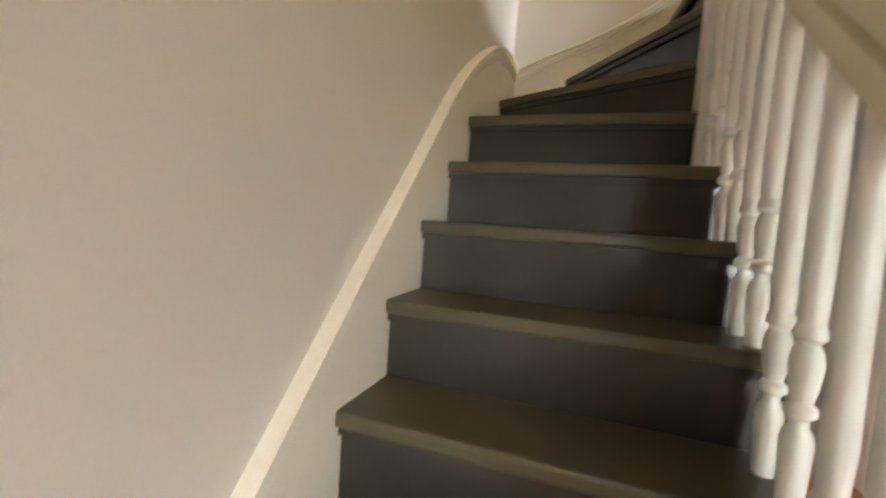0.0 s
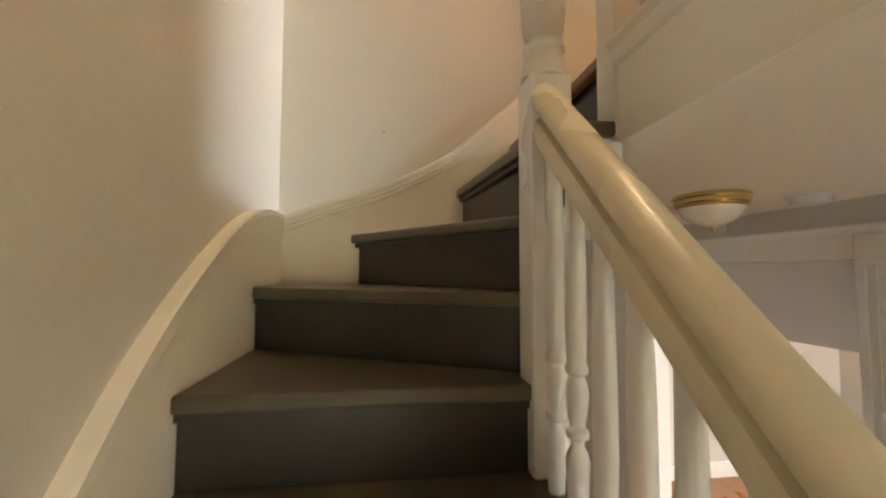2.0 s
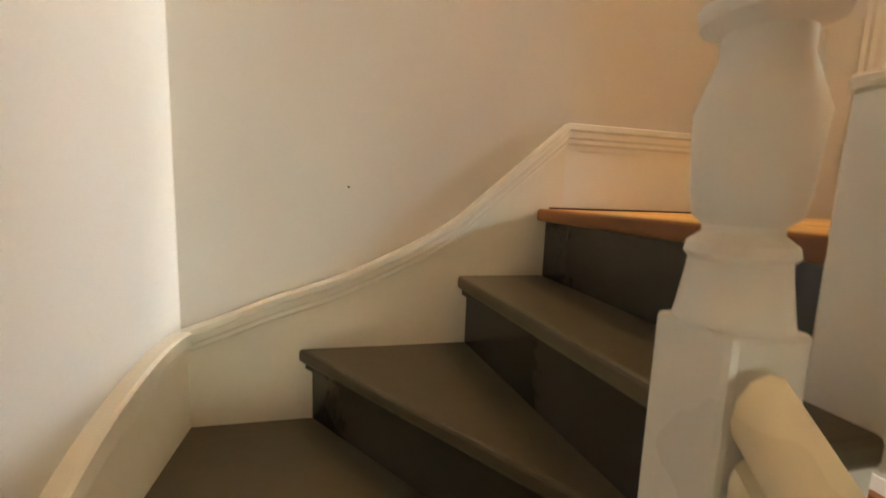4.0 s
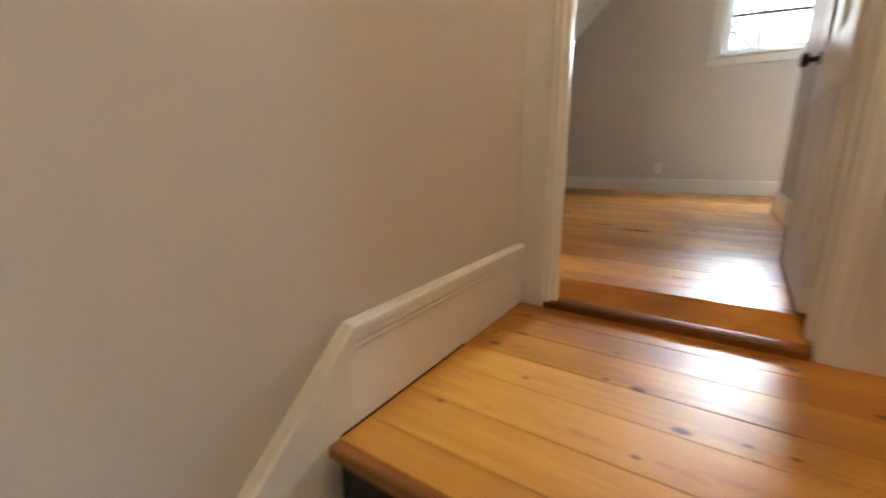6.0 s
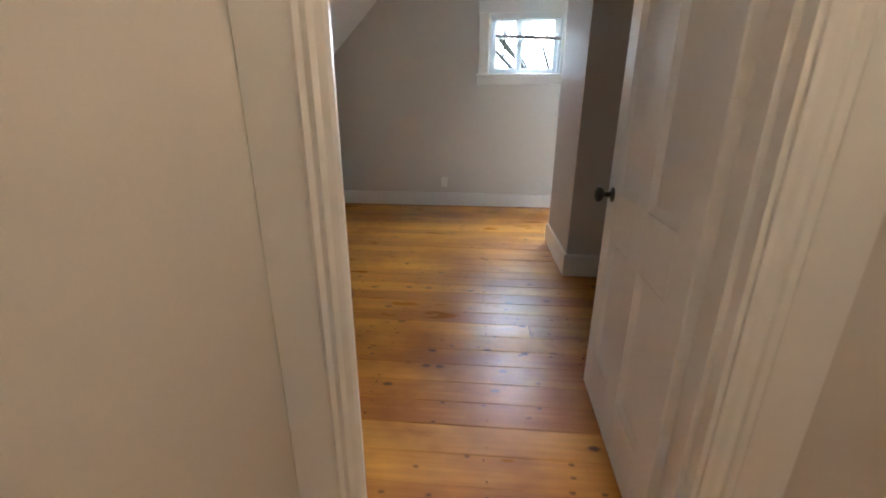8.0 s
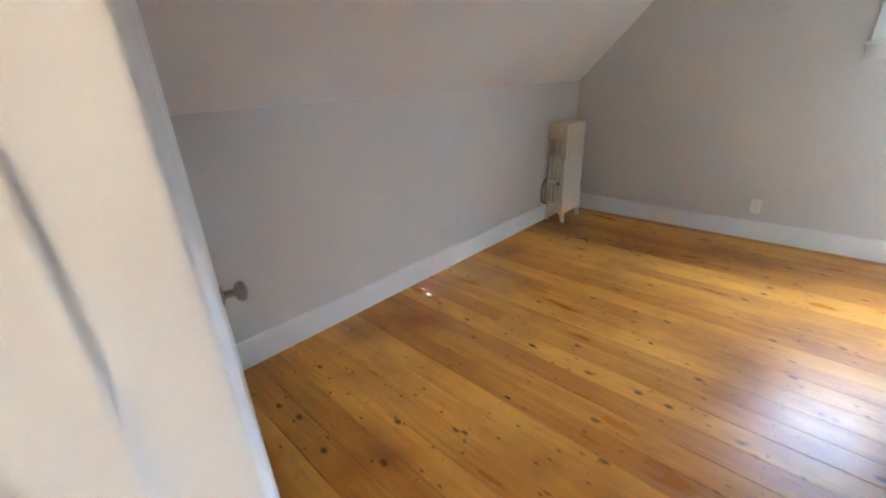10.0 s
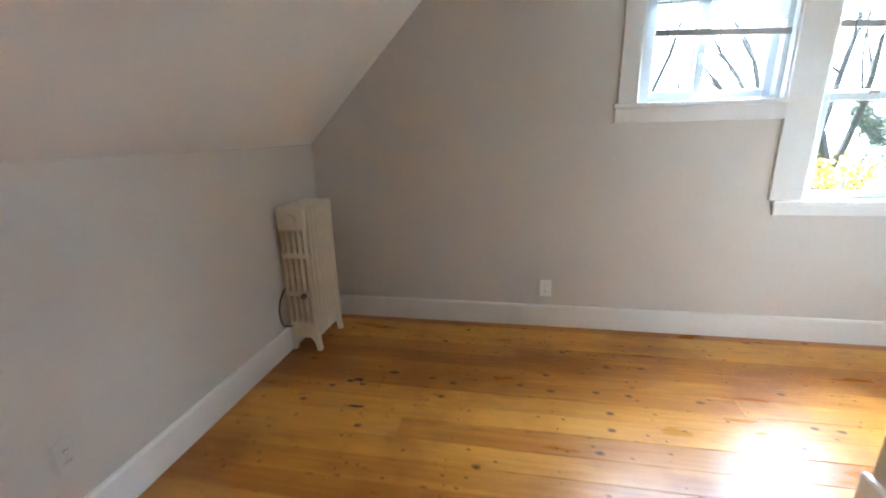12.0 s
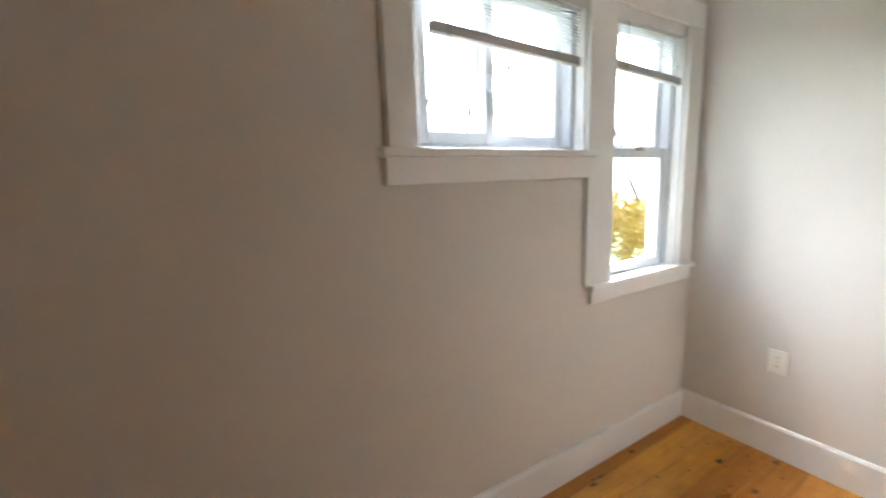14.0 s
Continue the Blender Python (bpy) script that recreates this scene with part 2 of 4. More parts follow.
def wall(name, axis, a, b, u0, u1, z0, z1, holes=(), mat=None, label="grey painted plaster wall"):
    """A wall across an axis from a to b thick, with openings (u0, u1, z0, z1) right through it."""
    us = sorted({u0, u1, *[h[0] for h in holes], *[h[1] for h in holes]})
    zs = sorted({z0, z1, *[h[2] for h in holes], *[h[3] for h in holes]})
    bm = bmesh.new()

    def solid(i, j):
        if not (0 <= i < len(us) - 1 and 0 <= j < len(zs) - 1):
            return False
        um, zm = (us[i] + us[i + 1]) / 2, (zs[j] + zs[j + 1]) / 2
        return not any(h[0] < um < h[1] and h[2] < zm < h[3] for h in holes)

    put = (lambda w, u, z: (w, u, z)) if axis == "x" else (lambda w, u, z: (u, w, z))

    def quad(*pts):
        bm.faces.new([bm.verts.new(put(*p)) for p in pts])

    for i in range(len(us) - 1):
        for j in range(len(zs) - 1):
            if not solid(i, j):
                continue
            l, r, d, t = us[i], us[i + 1], zs[j], zs[j + 1]
            for w in (a, b):
                quad((w, l, d), (w, r, d), (w, r, t), (w, l, t))
            for di, dj, p, q in ((-1, 0, (l, d), (l, t)), (1, 0, (r, d), (r, t)), (0, -1, (l, d), (r, d)), (0, 1, (l, t), (r, t))):
                if not solid(i + di, j + dj):
                    quad((a, *p), (a, *q), (b, *q), (b, *p))
    bmesh.ops.remove_doubles(bm, verts=bm.verts, dist=1e-5)
    return tagged(part(name, bm, mat or WALL), label, "wall", kind="structure")


def smooth_line(points, n=8):
    """A smooth curve through the points."""
    p = [Vector(q) for q in points]
    p = [2 * p[0] - p[1], *p, 2 * p[-1] - p[-2]]
    out = []
    for i in range(1, len(p) - 2):
        for k in range(n):
            s = k / n
            out.append(0.5 * (2 * p[i] + (p[i + 1] - p[i - 1]) * s + (2 * p[i - 1] - 5 * p[i] + 4 * p[i + 1] - p[i + 2]) * s * s + (3 * p[i] - p[i - 1] - 3 * p[i + 1] + p[i + 2]) * s ** 3))
    return out + [p[-2]]


# ---------- measures of the place ----------
FAR, KNEE, RIGHT = 4.235, 1.67, -2.143       # far wall, knee wall, right wall of the attic room
KNEE_H, CEIL_H = 1.30, 2.35
SLOPE_Y = KNEE - (CEIL_H - KNEE_H)
LAND = -0.08                                 # landing height; the room's floor is 0
RISE, HALL = 0.19, -2.74
LEFT = -1.90                                 # wall beside the stairs
RAIL_X = -1.145
D0, D1, DOOR_H = -0.095, -0.905, 2.0         # door opening between landing and room
WA = (-1.26, -0.47, 1.49, 2.09)
WB = (-1.99, -1.435, 0.91, 2.09)

# ---------- structure: attic room ----------
wall("wall_far", "x", FAR, FAR + 0.16, RIGHT - 0.14, SLOPE_Y, -0.25, 2.5, [WA, WB])
part("wall_gable", prism([(SLOPE_Y, -0.25), (KNEE + 0.14, -0.25), (KNEE + 0.14, KNEE_H - 0.02), (SLOPE_Y, 2.5)], FAR, FAR + 0.16, "x"), WALL)
tagged(bpy.data.objects["wall_gable"], "grey painted gable wall under the slope", "wall", kind="structure")
wall("wall_knee", "y", KNEE, KNEE + 0.14, 0.12, FAR, -0.25, KNEE_H)
wall("wall_right", "y", RIGHT - 0.14, RIGHT, 0.12, FAR, -0.25, CEIL_H)
wall("wall_door", "x", 0.0, 0.12, RIGHT - 0.14, KNEE + 0.14, -0.3, 2.6, [(D1, D0, -0.3, DOOR_H), (0.03, 0.80, 0.0, 1.98)])
wall("wall_landing_side", "x", 0.0, 0.12, -4.7, RIGHT - 0.14, LAND - 0.2, 2.6)
wall("wall_closet", "x", -0.10, -0.06, 0.06, 1.0, -0.3, 2.4)
tagged(part("ceiling", box(-0.0, FAR, RIGHT, SLOPE_Y, CEIL_H, CEIL_H + 0.12), CEIL), "white painted flat ceiling", "ceiling", kind="structure")
tagged(part("ceiling_slope", prism([(KNEE, KNEE_H), (SLOPE_Y, CEIL_H), (SLOPE_Y, CEIL_H + 0.16), (KNEE + 0.16, KNEE_H)], 0.12, FAR, "x"), CEIL), "pale sloping attic ceiling", "ceiling", kind="structure")
BOX = (2.06, 2.87, -1.035)
wall("wall_chimney_near", "x", BOX[0], BOX[0] + 0.1, RIGHT, BOX[2] - 0.1, 0, CEIL_H)
wall("wall_chimney_face", "y", BOX[2] - 0.1, BOX[2], BOX[0], BOX[1], 0, CEIL_H)
wall("wall_chimney_far", "x", BOX[1] - 0.1, BOX[1], RIGHT, BOX[2] - 0.1, 0, CEIL_H)

# ---------- structure: stairwell, landing and hall ----------
wall("wall_stair_left", "x", LEFT - 0.14, LEFT, -4.7, 0.14, HALL, 2.5)
wall("wall_stair_back", "y", 0.0, 0.14, LEFT, 0.0, LAND - 0.24, 2.5)
wall("wall_stair_back_low", "y", 0.0, 0.14, LEFT, -1.0, HALL, LAND - 0.24)
wall("wall_landing_end", "y", -4.84, -4.7, LEFT - 0.14, 3.6, HALL, 2.5, [(-0.65, 0.35, -2.0, -0.75)])
tagged(part("ceiling_stair", box(LEFT, 0.0, -4.7, 0.0, 2.35, 2.5), CEIL), "white stairwell ceiling", "ceiling", kind="structure")
HC = -0.31
tagged(part("ceiling_hall", box(-0.95, 3.5, -4.7, 3.2, HC, HC + 0.05), CEIL), "white hall ceiling below the landing", "ceiling", kind="structure")
tagged(part("landing_base", box(-0.95, 0.0, -4.7, 0.0, HC + 0.05, LAND - 0.024), GAP), "landing joists under the boards", "floor", kind="structure")
HW = 0.33
wall("wall_hall", "x", HW, HW + 0.12, -4.7, 3.2, HALL, HC, [(-0.42, 1.02, HALL, -0.55)])
wall("wall_hall_end", "y", 3.2, 3.3, -1.1, 3.6, HALL, HC)
wall("wall_hall_side", "x", -1.1, -1.0, 0.14, 3.2, HALL, HC)
wall("wall_far_room", "x", 3.5, 3.6, -4.7, 3.2, HALL, HC, [(-2.6, -1.2, -2.0, -0.7)])
wall("wall_room_side", "y", 2.35, 2.45, HW + 0.12, 3.5, HALL, HC)
tagged(part("floor_hall", box(LEFT, 3.5, -4.7, 3.2, HALL - 0.1, HALL), OAK), "orange varnished hall floor", "floor", kind="structure")
tagged(part("ground", box(-60, 160, -120, 120, -3.6, -3.3), GRASS), "lawn round the house", "ground", kind="structure")

# ---------- skirtings ----------
BB = [(0, 0), (0.018, 0), (0.018, 0.148), (0.012, 0.158), (0, 0.16)]


def skirting(x0, y0, x1, y1, side, z=0.0, profile=BB, label="white painted baseboard"):
    return tagged(part("baseboard", sweep([(x0, y0, z), (x1, y1, z)], profile, side), WHITE), label, "baseboard", kind="structure")


skirting(FAR, RIGHT, FAR, KNEE, (-1, 0, 0))
skirting(0.12, KNEE, FAR - 0.018, KNEE, (0, -1, 0))
skirting(BOX[1], RIGHT, FAR - 0.018, RIGHT, (0, 1, 0))
skirting(BOX[0] - 0.018, BOX[2], BOX[1] + 0.018, BOX[2], (0, 1, 0))
skirting(BOX[0], RIGHT, BOX[0], BOX[2], (-1, 0, 0))
skirting(BOX[1], RIGHT, BOX[1], BOX[2], (1, 0, 0))
skirting(0.12, RIGHT, 0.12, D1 - 0.1, (1, 0, 0))
skirting(0.0, -4.7, 0.0, D1 - 0.155, (-1, 0, 0), LAND, [(0, 0), (0.02, 0), (0.02, 0.172), (0.012, 0.182), (0, 0.185)])
skirting(HW, -4.7, HW, -0.55, (-1, 0, 0), HALL)
skirting(HW + 0.12, 2.35, 3.48, 2.35, (0, -1, 0), HALL)
skirting(3.5, -4.7, 3.5, 2.35, (-1, 0, 0), HALL)

# stair skirting with its moulded cap: up the left wall, round the corner, up the back wall to the landing
CAP = [(0, -0.072), (0.023, -0.072), (0.024, -0.060), (0.028, -0.054), (0.027, -0.044), (0.031, -0.038), (0.030, -0.022), (0.036, -0.018), (0.036, -0.004), (0.028, 0.0), (0, 0.0)]
left_top = smooth_line([(LEFT, -2.9, -2.78), (LEFT, -2.3, -2.185), (LEFT, -1.7, -1.555), (LEFT, -1.217, -1.054), (LEFT, -0.934, -0.765), (LEFT, -0.70, -0.592), (LEFT, -0.45, -0.455), (LEFT, -0.25, -0.402), (LEFT, -0.11, -0.392), (LEFT, 0.0, -0.402)])
back_top = smooth_line([(LEFT, 0, -0.402), (-1.80, 0, -0.366), (-1.686, 0, -0.322), (-1.492, 0, -0.255), (-1.258, 0, -0.138), (-1.127, 0, -0.032), (-0.911, 0, 0.158)])


def stair_skirt(name, line, side, drop):
    s = Vector(side)
    bm = bmesh.new()
    lo = [max(HALL, p.z - drop) for p in line]
    rows = [[bm.verts.new(p + Vector((0, 0, -0.02))), bm.verts.new(p + s * 0.02 + Vector((0, 0, -0.02))), bm.verts.new(Vector((p.x, p.y, z)) + s * 0.02), bm.verts.new(Vector((p.x, p.y, z)))] for p, z in zip(line, lo)]
    for a, b in zip(rows, rows[1:]):
        for i in range(4):
            bm.faces.new((a[i], a[(i + 1) % 4], b[(i + 1) % 4], b[i]))
    bm.faces.new(rows[0])
    bm.faces.new(rows[-1])
    ob = tagged(part(name, bm, CREAM), "cream painted stair skirting with a moulded cap", "skirting", kind="structure")
    part("cap_moulding", sweep(line, CAP, side), CREAM, ob, "ridged cap moulding", smooth=False)
    return ob


stair_skirt("trim_stair_left", left_top, (1, 0, 0), 0.55)
stair_skirt("trim_stair_back", back_top, (0, -1, 0), 0.55)
tall = tagged(part("baseboard", box(-0.911, 0.0, -0.02, 0.0, LAND - 0.02, 0.14), WHITE), "tall white baseboard beside the landing", "baseboard", kind="structure")
part("cap_moulding", sweep([(-0.911, 0, 0.158), (0, 0, 0.155)], CAP, (0, -1, 0)), WHITE, tall)

part("joint", box(-0.95, -0.45, -0.0225, -0.0195, LAND - 0.002, LAND + 0.005), GAP, tall, "dark gap under the baseboard")
part("nail_hole", lathe([(0.003, 0), (0.003, 0.001)], 8, (-1.501, -0.0002, -0.041), Matrix.Rotation(radians(90), 4, "X")), GAP, bpy.data.objects["wall_stair_back"])

# ---------- stairs ----------
stairs = thing("staircase", "dark grey painted wooden winding staircase with white balusters", "staircase")
OPEN_X = -1.095
noses = [((LEFT, -1.36 - 0.187 * k), (OPEN_X, -1.36 - 0.187 * k), LAND - RISE * (7 + k)) for k in range(6, 0, -1)]
noses += [((LEFT, y), (OPEN_X, y), LAND - RISE * (7 - i)) for i, y in enumerate((-1.36, -1.178, -0.99, -0.797))]
noses += [((LEFT, -0.331), (-1.13, -0.735), LAND - 3 * RISE), ((-1.637, 0.0), (-1.13, -0.70), LAND - 2 * RISE), ((-1.209, 0.0), (-1.13, -0.82), LAND - RISE), ((-0.983, 0.0), (-0.983, -0.82), LAND)]
for i, (l, r, z) in enumerate(noses[:-1]):
    nl, nr, nz = noses[i + 1]
    d = (Vector(r) - Vector(l)).normalized()
    back = Vector((-d.y, d.x))
    poly = [l, r]
    if i == len(noses) - 2:
        poly += [(-0.955, -0.82), (-0.955, 0.0)]
    elif i == len(noses) - 3:
        poly += [(-1.07, -0.70), (-1.17, 0.0)]
    elif i == len(noses) - 4:
        poly += [(-1.09, -0.69), (-1.60, 0.0), (LEFT, 0.0)]
    elif i == len(noses) - 5:
        poly += [(OPEN_X, -0.68), (LEFT, -0.29)]
    else:
        poly += [(nr[0], nr[1] + 0.04), (nl[0], nl[1] + 0.04)]
    part("tread", prism(poly, z - 0.034, z, bevel=0.008), TREAD, stairs)
    a, b = Vector(l) + back * 0.026, Vector(r) + back * 0.026
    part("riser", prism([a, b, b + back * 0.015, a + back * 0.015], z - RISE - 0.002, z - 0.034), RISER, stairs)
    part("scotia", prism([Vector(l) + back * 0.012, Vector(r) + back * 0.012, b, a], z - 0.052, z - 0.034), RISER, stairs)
l, r, z = noses[-1]
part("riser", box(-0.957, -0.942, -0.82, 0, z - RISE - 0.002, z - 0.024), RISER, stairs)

# open side of the flight
steps = [(-2.60, HALL)]
for (l, r, z) in noses[:10]:
    steps += [(r[1] + 0.028, steps[-1][1]), (r[1] + 0.028, z - 0.036)]
steps += [(-0.70, steps[-1][1]), (-0.70, HALL)]
part("stringer", prism(steps, -1.135, -1.115, "x"), WHITE, stairs)
part("stringer", box(-1.13, -0.96, -0.80, -0.78, HC - 0.1, LAND - RISE - 0.034), WHITE, stairs)

SQ = 0.047


def newel(x, y, z0, z1, top, label):
    ob = thing("newel_post", label, "newel post", at=(x, y, z0))
    h = z1 - z0
    part("shaft", box(-SQ, SQ, -SQ, SQ, 0, h, bevel=0.008, seg=2), WHITE, ob)
    prof = [(0.052, 0), (0.050, 0.012), (0.045, 0.045), (0.043, 0.062), (0.048, 0.068), (0.046, 0.078), (0.034, 0.088), (0.034, 0.095), (0.044, 0.104), (0.048, 0.125), (0.053, 0.20), (0.046, 0.22), (0.036, 0.25), (0.036, 0.27), (0.055, 0.28), (0.058, 0.295), (0.035, 0.305), (0.05, 0.33), (0.056, 0.36), (0.05, 0.39), (0.03, 0.41), (0.005, 0.418)]
    part("finial", lathe([(r, h + k) for r, k in prof if k < top], 20), WHITE, ob, smooth=True)
    return ob


newel(-1.128, -0.762, LAND - 5 * RISE, -0.165, 1.0, "white painted turned newel post at the winders")


def handrail_z(y):
    return -0.19 + (y + 0.75) * 0.92


rail = thing("handrail", "cream painted moulded handrail on turned balusters", "handrail")
RP = [(-0.027, -0.056), (0.027, -0.056), (0.028, -0.030), (0.024, -0.020), (0.013, -0.014), (0.012, -0.006), (0.022, -0.001), (0.032, 0.006), (0.035, 0.017), (0.031, 0.032), (0.019, 0.045), (0.0, 0.050), (-0.019, 0.045), (-0.031, 0.032), (-0.035, 0.017), (-0.032, 0.006), (-0.022, -0.001), (-0.012, -0.006), (-0.013, -0.014), (-0.024, -0.020), (-0.028, -0.030)]
part("fillet", sweep([(RAIL_X, -0.82, handrail_z(-0.82)), (RAIL_X, -2.66, handrail_z(-2.66))], [(-0.024, -0.062), (0.024, -0.062), (0.024, -0.05), (-0.024, -0.05)], (1, 0, 0), (0, 0, 1.2)), RAILPAINT, rail, "flat strip under the rail")
part("rail", sweep([(RAIL_X, -0.82, handrail_z(-0.82)), (RAIL_X, -2.66, handrail_z(-2.66))], RP, (1, 0, 0), (0, 0, 1.2)), RAILPAINT, rail, smooth=True)


def baluster(x, y, z0, z1):
    h = z1 - z0
    ob = thing("baluster", "white painted turned wooden baluster on the stair tread", "baluster", "stair balusters", at=(x, y, z0))
    prof = [(0.016, 0), (0.017, 0.02), (0.019, 0.06), (0.021, 0.10), (0.018, 0.115), (0.012, 0.125), (0.012, 0.135), (0.020, 0.142), (0.020, 0.152), (0.013, 0.16), (0.017, 0.18), (0.021, 0.215), (0.018, 0.235), (0.013, 0.245), (0.020, 0.253), (0.020, 0.262), (0.0165, 0.272), (0.019, 0.33), (0.0185, 0.45), (0.0155, max(0.5, h))]
    part("foot_turning", lathe(prof[:17], 12), WHITE, ob, smooth=True)
    part("shaft", lathe([(0.015, 0.268), *prof[16:]], 12), WHITE, ob, smooth=True)
    return ob


for (l, r, z) in noses[:10]:
    for off in (0.045, 0.138):
        y = r[1] + off
        if y < -0.84:
            baluster(RAIL_X, y, z, handrail_z(y) - 0.055)
newel(RAIL_X, -2.71, HALL, -1.95, 1.0, "white painted turned newel post at the stair foot")

# landing edge: fascia, half post, nosing
fascia = thing("landing_fascia", "cream painted fascia under the landing edge", "fascia", kind="structure")
part("panel", box(-0.985, -0.952, -4.7, -0.83, HC - 0.012, LAND - 0.024), WHITE, fascia)
part("moulding", sweep([(-0.985, -4.7, LAND - 0.024), (-0.985, -0.83, LAND - 0.024)], [(0, -0.05), (0.012, -0.045), (0.018, -0.02), (0.03, -0.008), (0.03, 0), (0, 0)], (-1, 0, 0)), WHITE, fascia)
post = thing("half_newel", "white painted square post at the landing edge", "newel post", at=(-0.955, -0.79, HC))
part("shaft", box(-0.034, 0.03, -0.035, 0.05, 0, 0.385, bevel=0.006), WHITE, post)
part("cap", box(-0.036, 0.032, -0.037, 0.052, 0.385, 0.40, bevel=0.004), WHITE, post)

# ---------- door casings ----------
CASE_W = 0.145


def fluted(y0, y1, z0, z1, x, out, parent, name="casing"):
    """A moulded casing board on a wall across x; the raised bead runs along the y1 edge."""
    s = 1 if y1 > y0 else -1
    w = abs(y1 - y0)
    prof = [(y0, x), (y0, x + out * 0.018), (y0 + s * w * 0.60, x + out * 0.018), (y0 + s * w * 0.66, x + out * 0.024), (y0 + s * w * 0.72, x + out * 0.018), (y0 + s * w * 0.80, x + out * 0.022), (y0 + s * w * 0.86, x + out * 0.016), (y0 + s * w * 0.95, x + out * 0.014), (y1, x + out * 0.010), (y1, x)]
    part(name, prism([(p[1], p[0]) for p in prof], z0, z1), WHITE, parent)


def frame_of_door(name, ya, yb, z0, z1, x0, x1, label, w=CASE_W, back=True):
    ob = thing(name, label, "door frame", kind="structure")
    lo, hi = min(ya, yb), max(ya, yb)
    part("jamb", box(x0 - 0.002, x1 + 0.002, hi - 0.018, hi, z0, z1), WHITE, ob)
    part("jamb", box(x0 - 0.002, x1 + 0.002, lo, lo + 0.018, z0, z1), WHITE, ob)
    part("head", box(x0 - 0.002, x1 + 0.002, lo + 0.018, hi - 0.018, z1 - 0.018, z1), WHITE, ob)
    part("stop", box((x0 + x1) / 2 - 0.03, (x0 + x1) / 2 + 0.005, hi - 0.032, hi - 0.018, z0, z1 - 0.018), WHITE, ob)
    part("stop", box((x0 + x1) / 2 - 0.03, (x0 + x1) / 2 + 0.005, lo + 0.018, lo + 0.032, z0, z1 - 0.018), WHITE, ob)
    for x, out in ((x0, -1), (x1, 1)) if back else ((x0, -1),):
        fluted(*((-0.002, hi - 0.066) if out < 0 else (hi + 0.11, hi + 0.004)), z0, z1 + 0.01, x, out, ob)
        fluted(lo - w, lo + 0.006, z0, z1 + 0.01, x, out, ob)
        part("casing", box(x, x + out * 0.022, lo - w, hi + 0.09, z1 + 0.01, z1 + 0.01 + w, bevel=0.004), WHITE, ob)
    return ob


fr = frame_of_door("door_frame_1", D0, D1, LAND, DOOR_H, 0.0, 0.12, "white moulded door casing between landing and room", 0.153)
part("threshold", prism([(-0.022, LAND - 0.02), (-0.022, LAND + 0.022), (-0.016, LAND + 0.030), (-0.002, LAND + 0.034), (0.012, LAND + 0.036), (0.012, -0.09)], D1 + 0.018, D0 - 0.018, "y"), PINE_EDGE, fr, "worn reddish wooden threshold edge")
part("threshold", prism([(0.0122, -0.08), (0.0122, LAND + 0.035), (0.07, -0.022), (0.130, 0.002), (0.132, -0.03)], D1 + 0.018, D0 - 0.018, "y"), PINE, fr, "worn pine threshold")
fr2 = thing("door_frame_2", "white casing of the closet door", "door frame", kind="structure")
part("jamb", box(0.0, 0.12, 0.03, 0.045, 0, 1.98), WHITE, fr2)
part("jamb", box(0.0, 0.12, 0.785, 0.80, 0, 1.98), WHITE, fr2)
part("head", box(0.0, 0.12, 0.045, 0.785, 1.965, 1.98), WHITE, fr2)
part("casing", box(0.12, 0.137, 0.015, 0.03, 0, 2.05), WHITE, fr2)
part("casing", box(0.12, 0.138, 0.80, 0.90, 0, 2.05, bevel=0.004), WHITE, fr2)


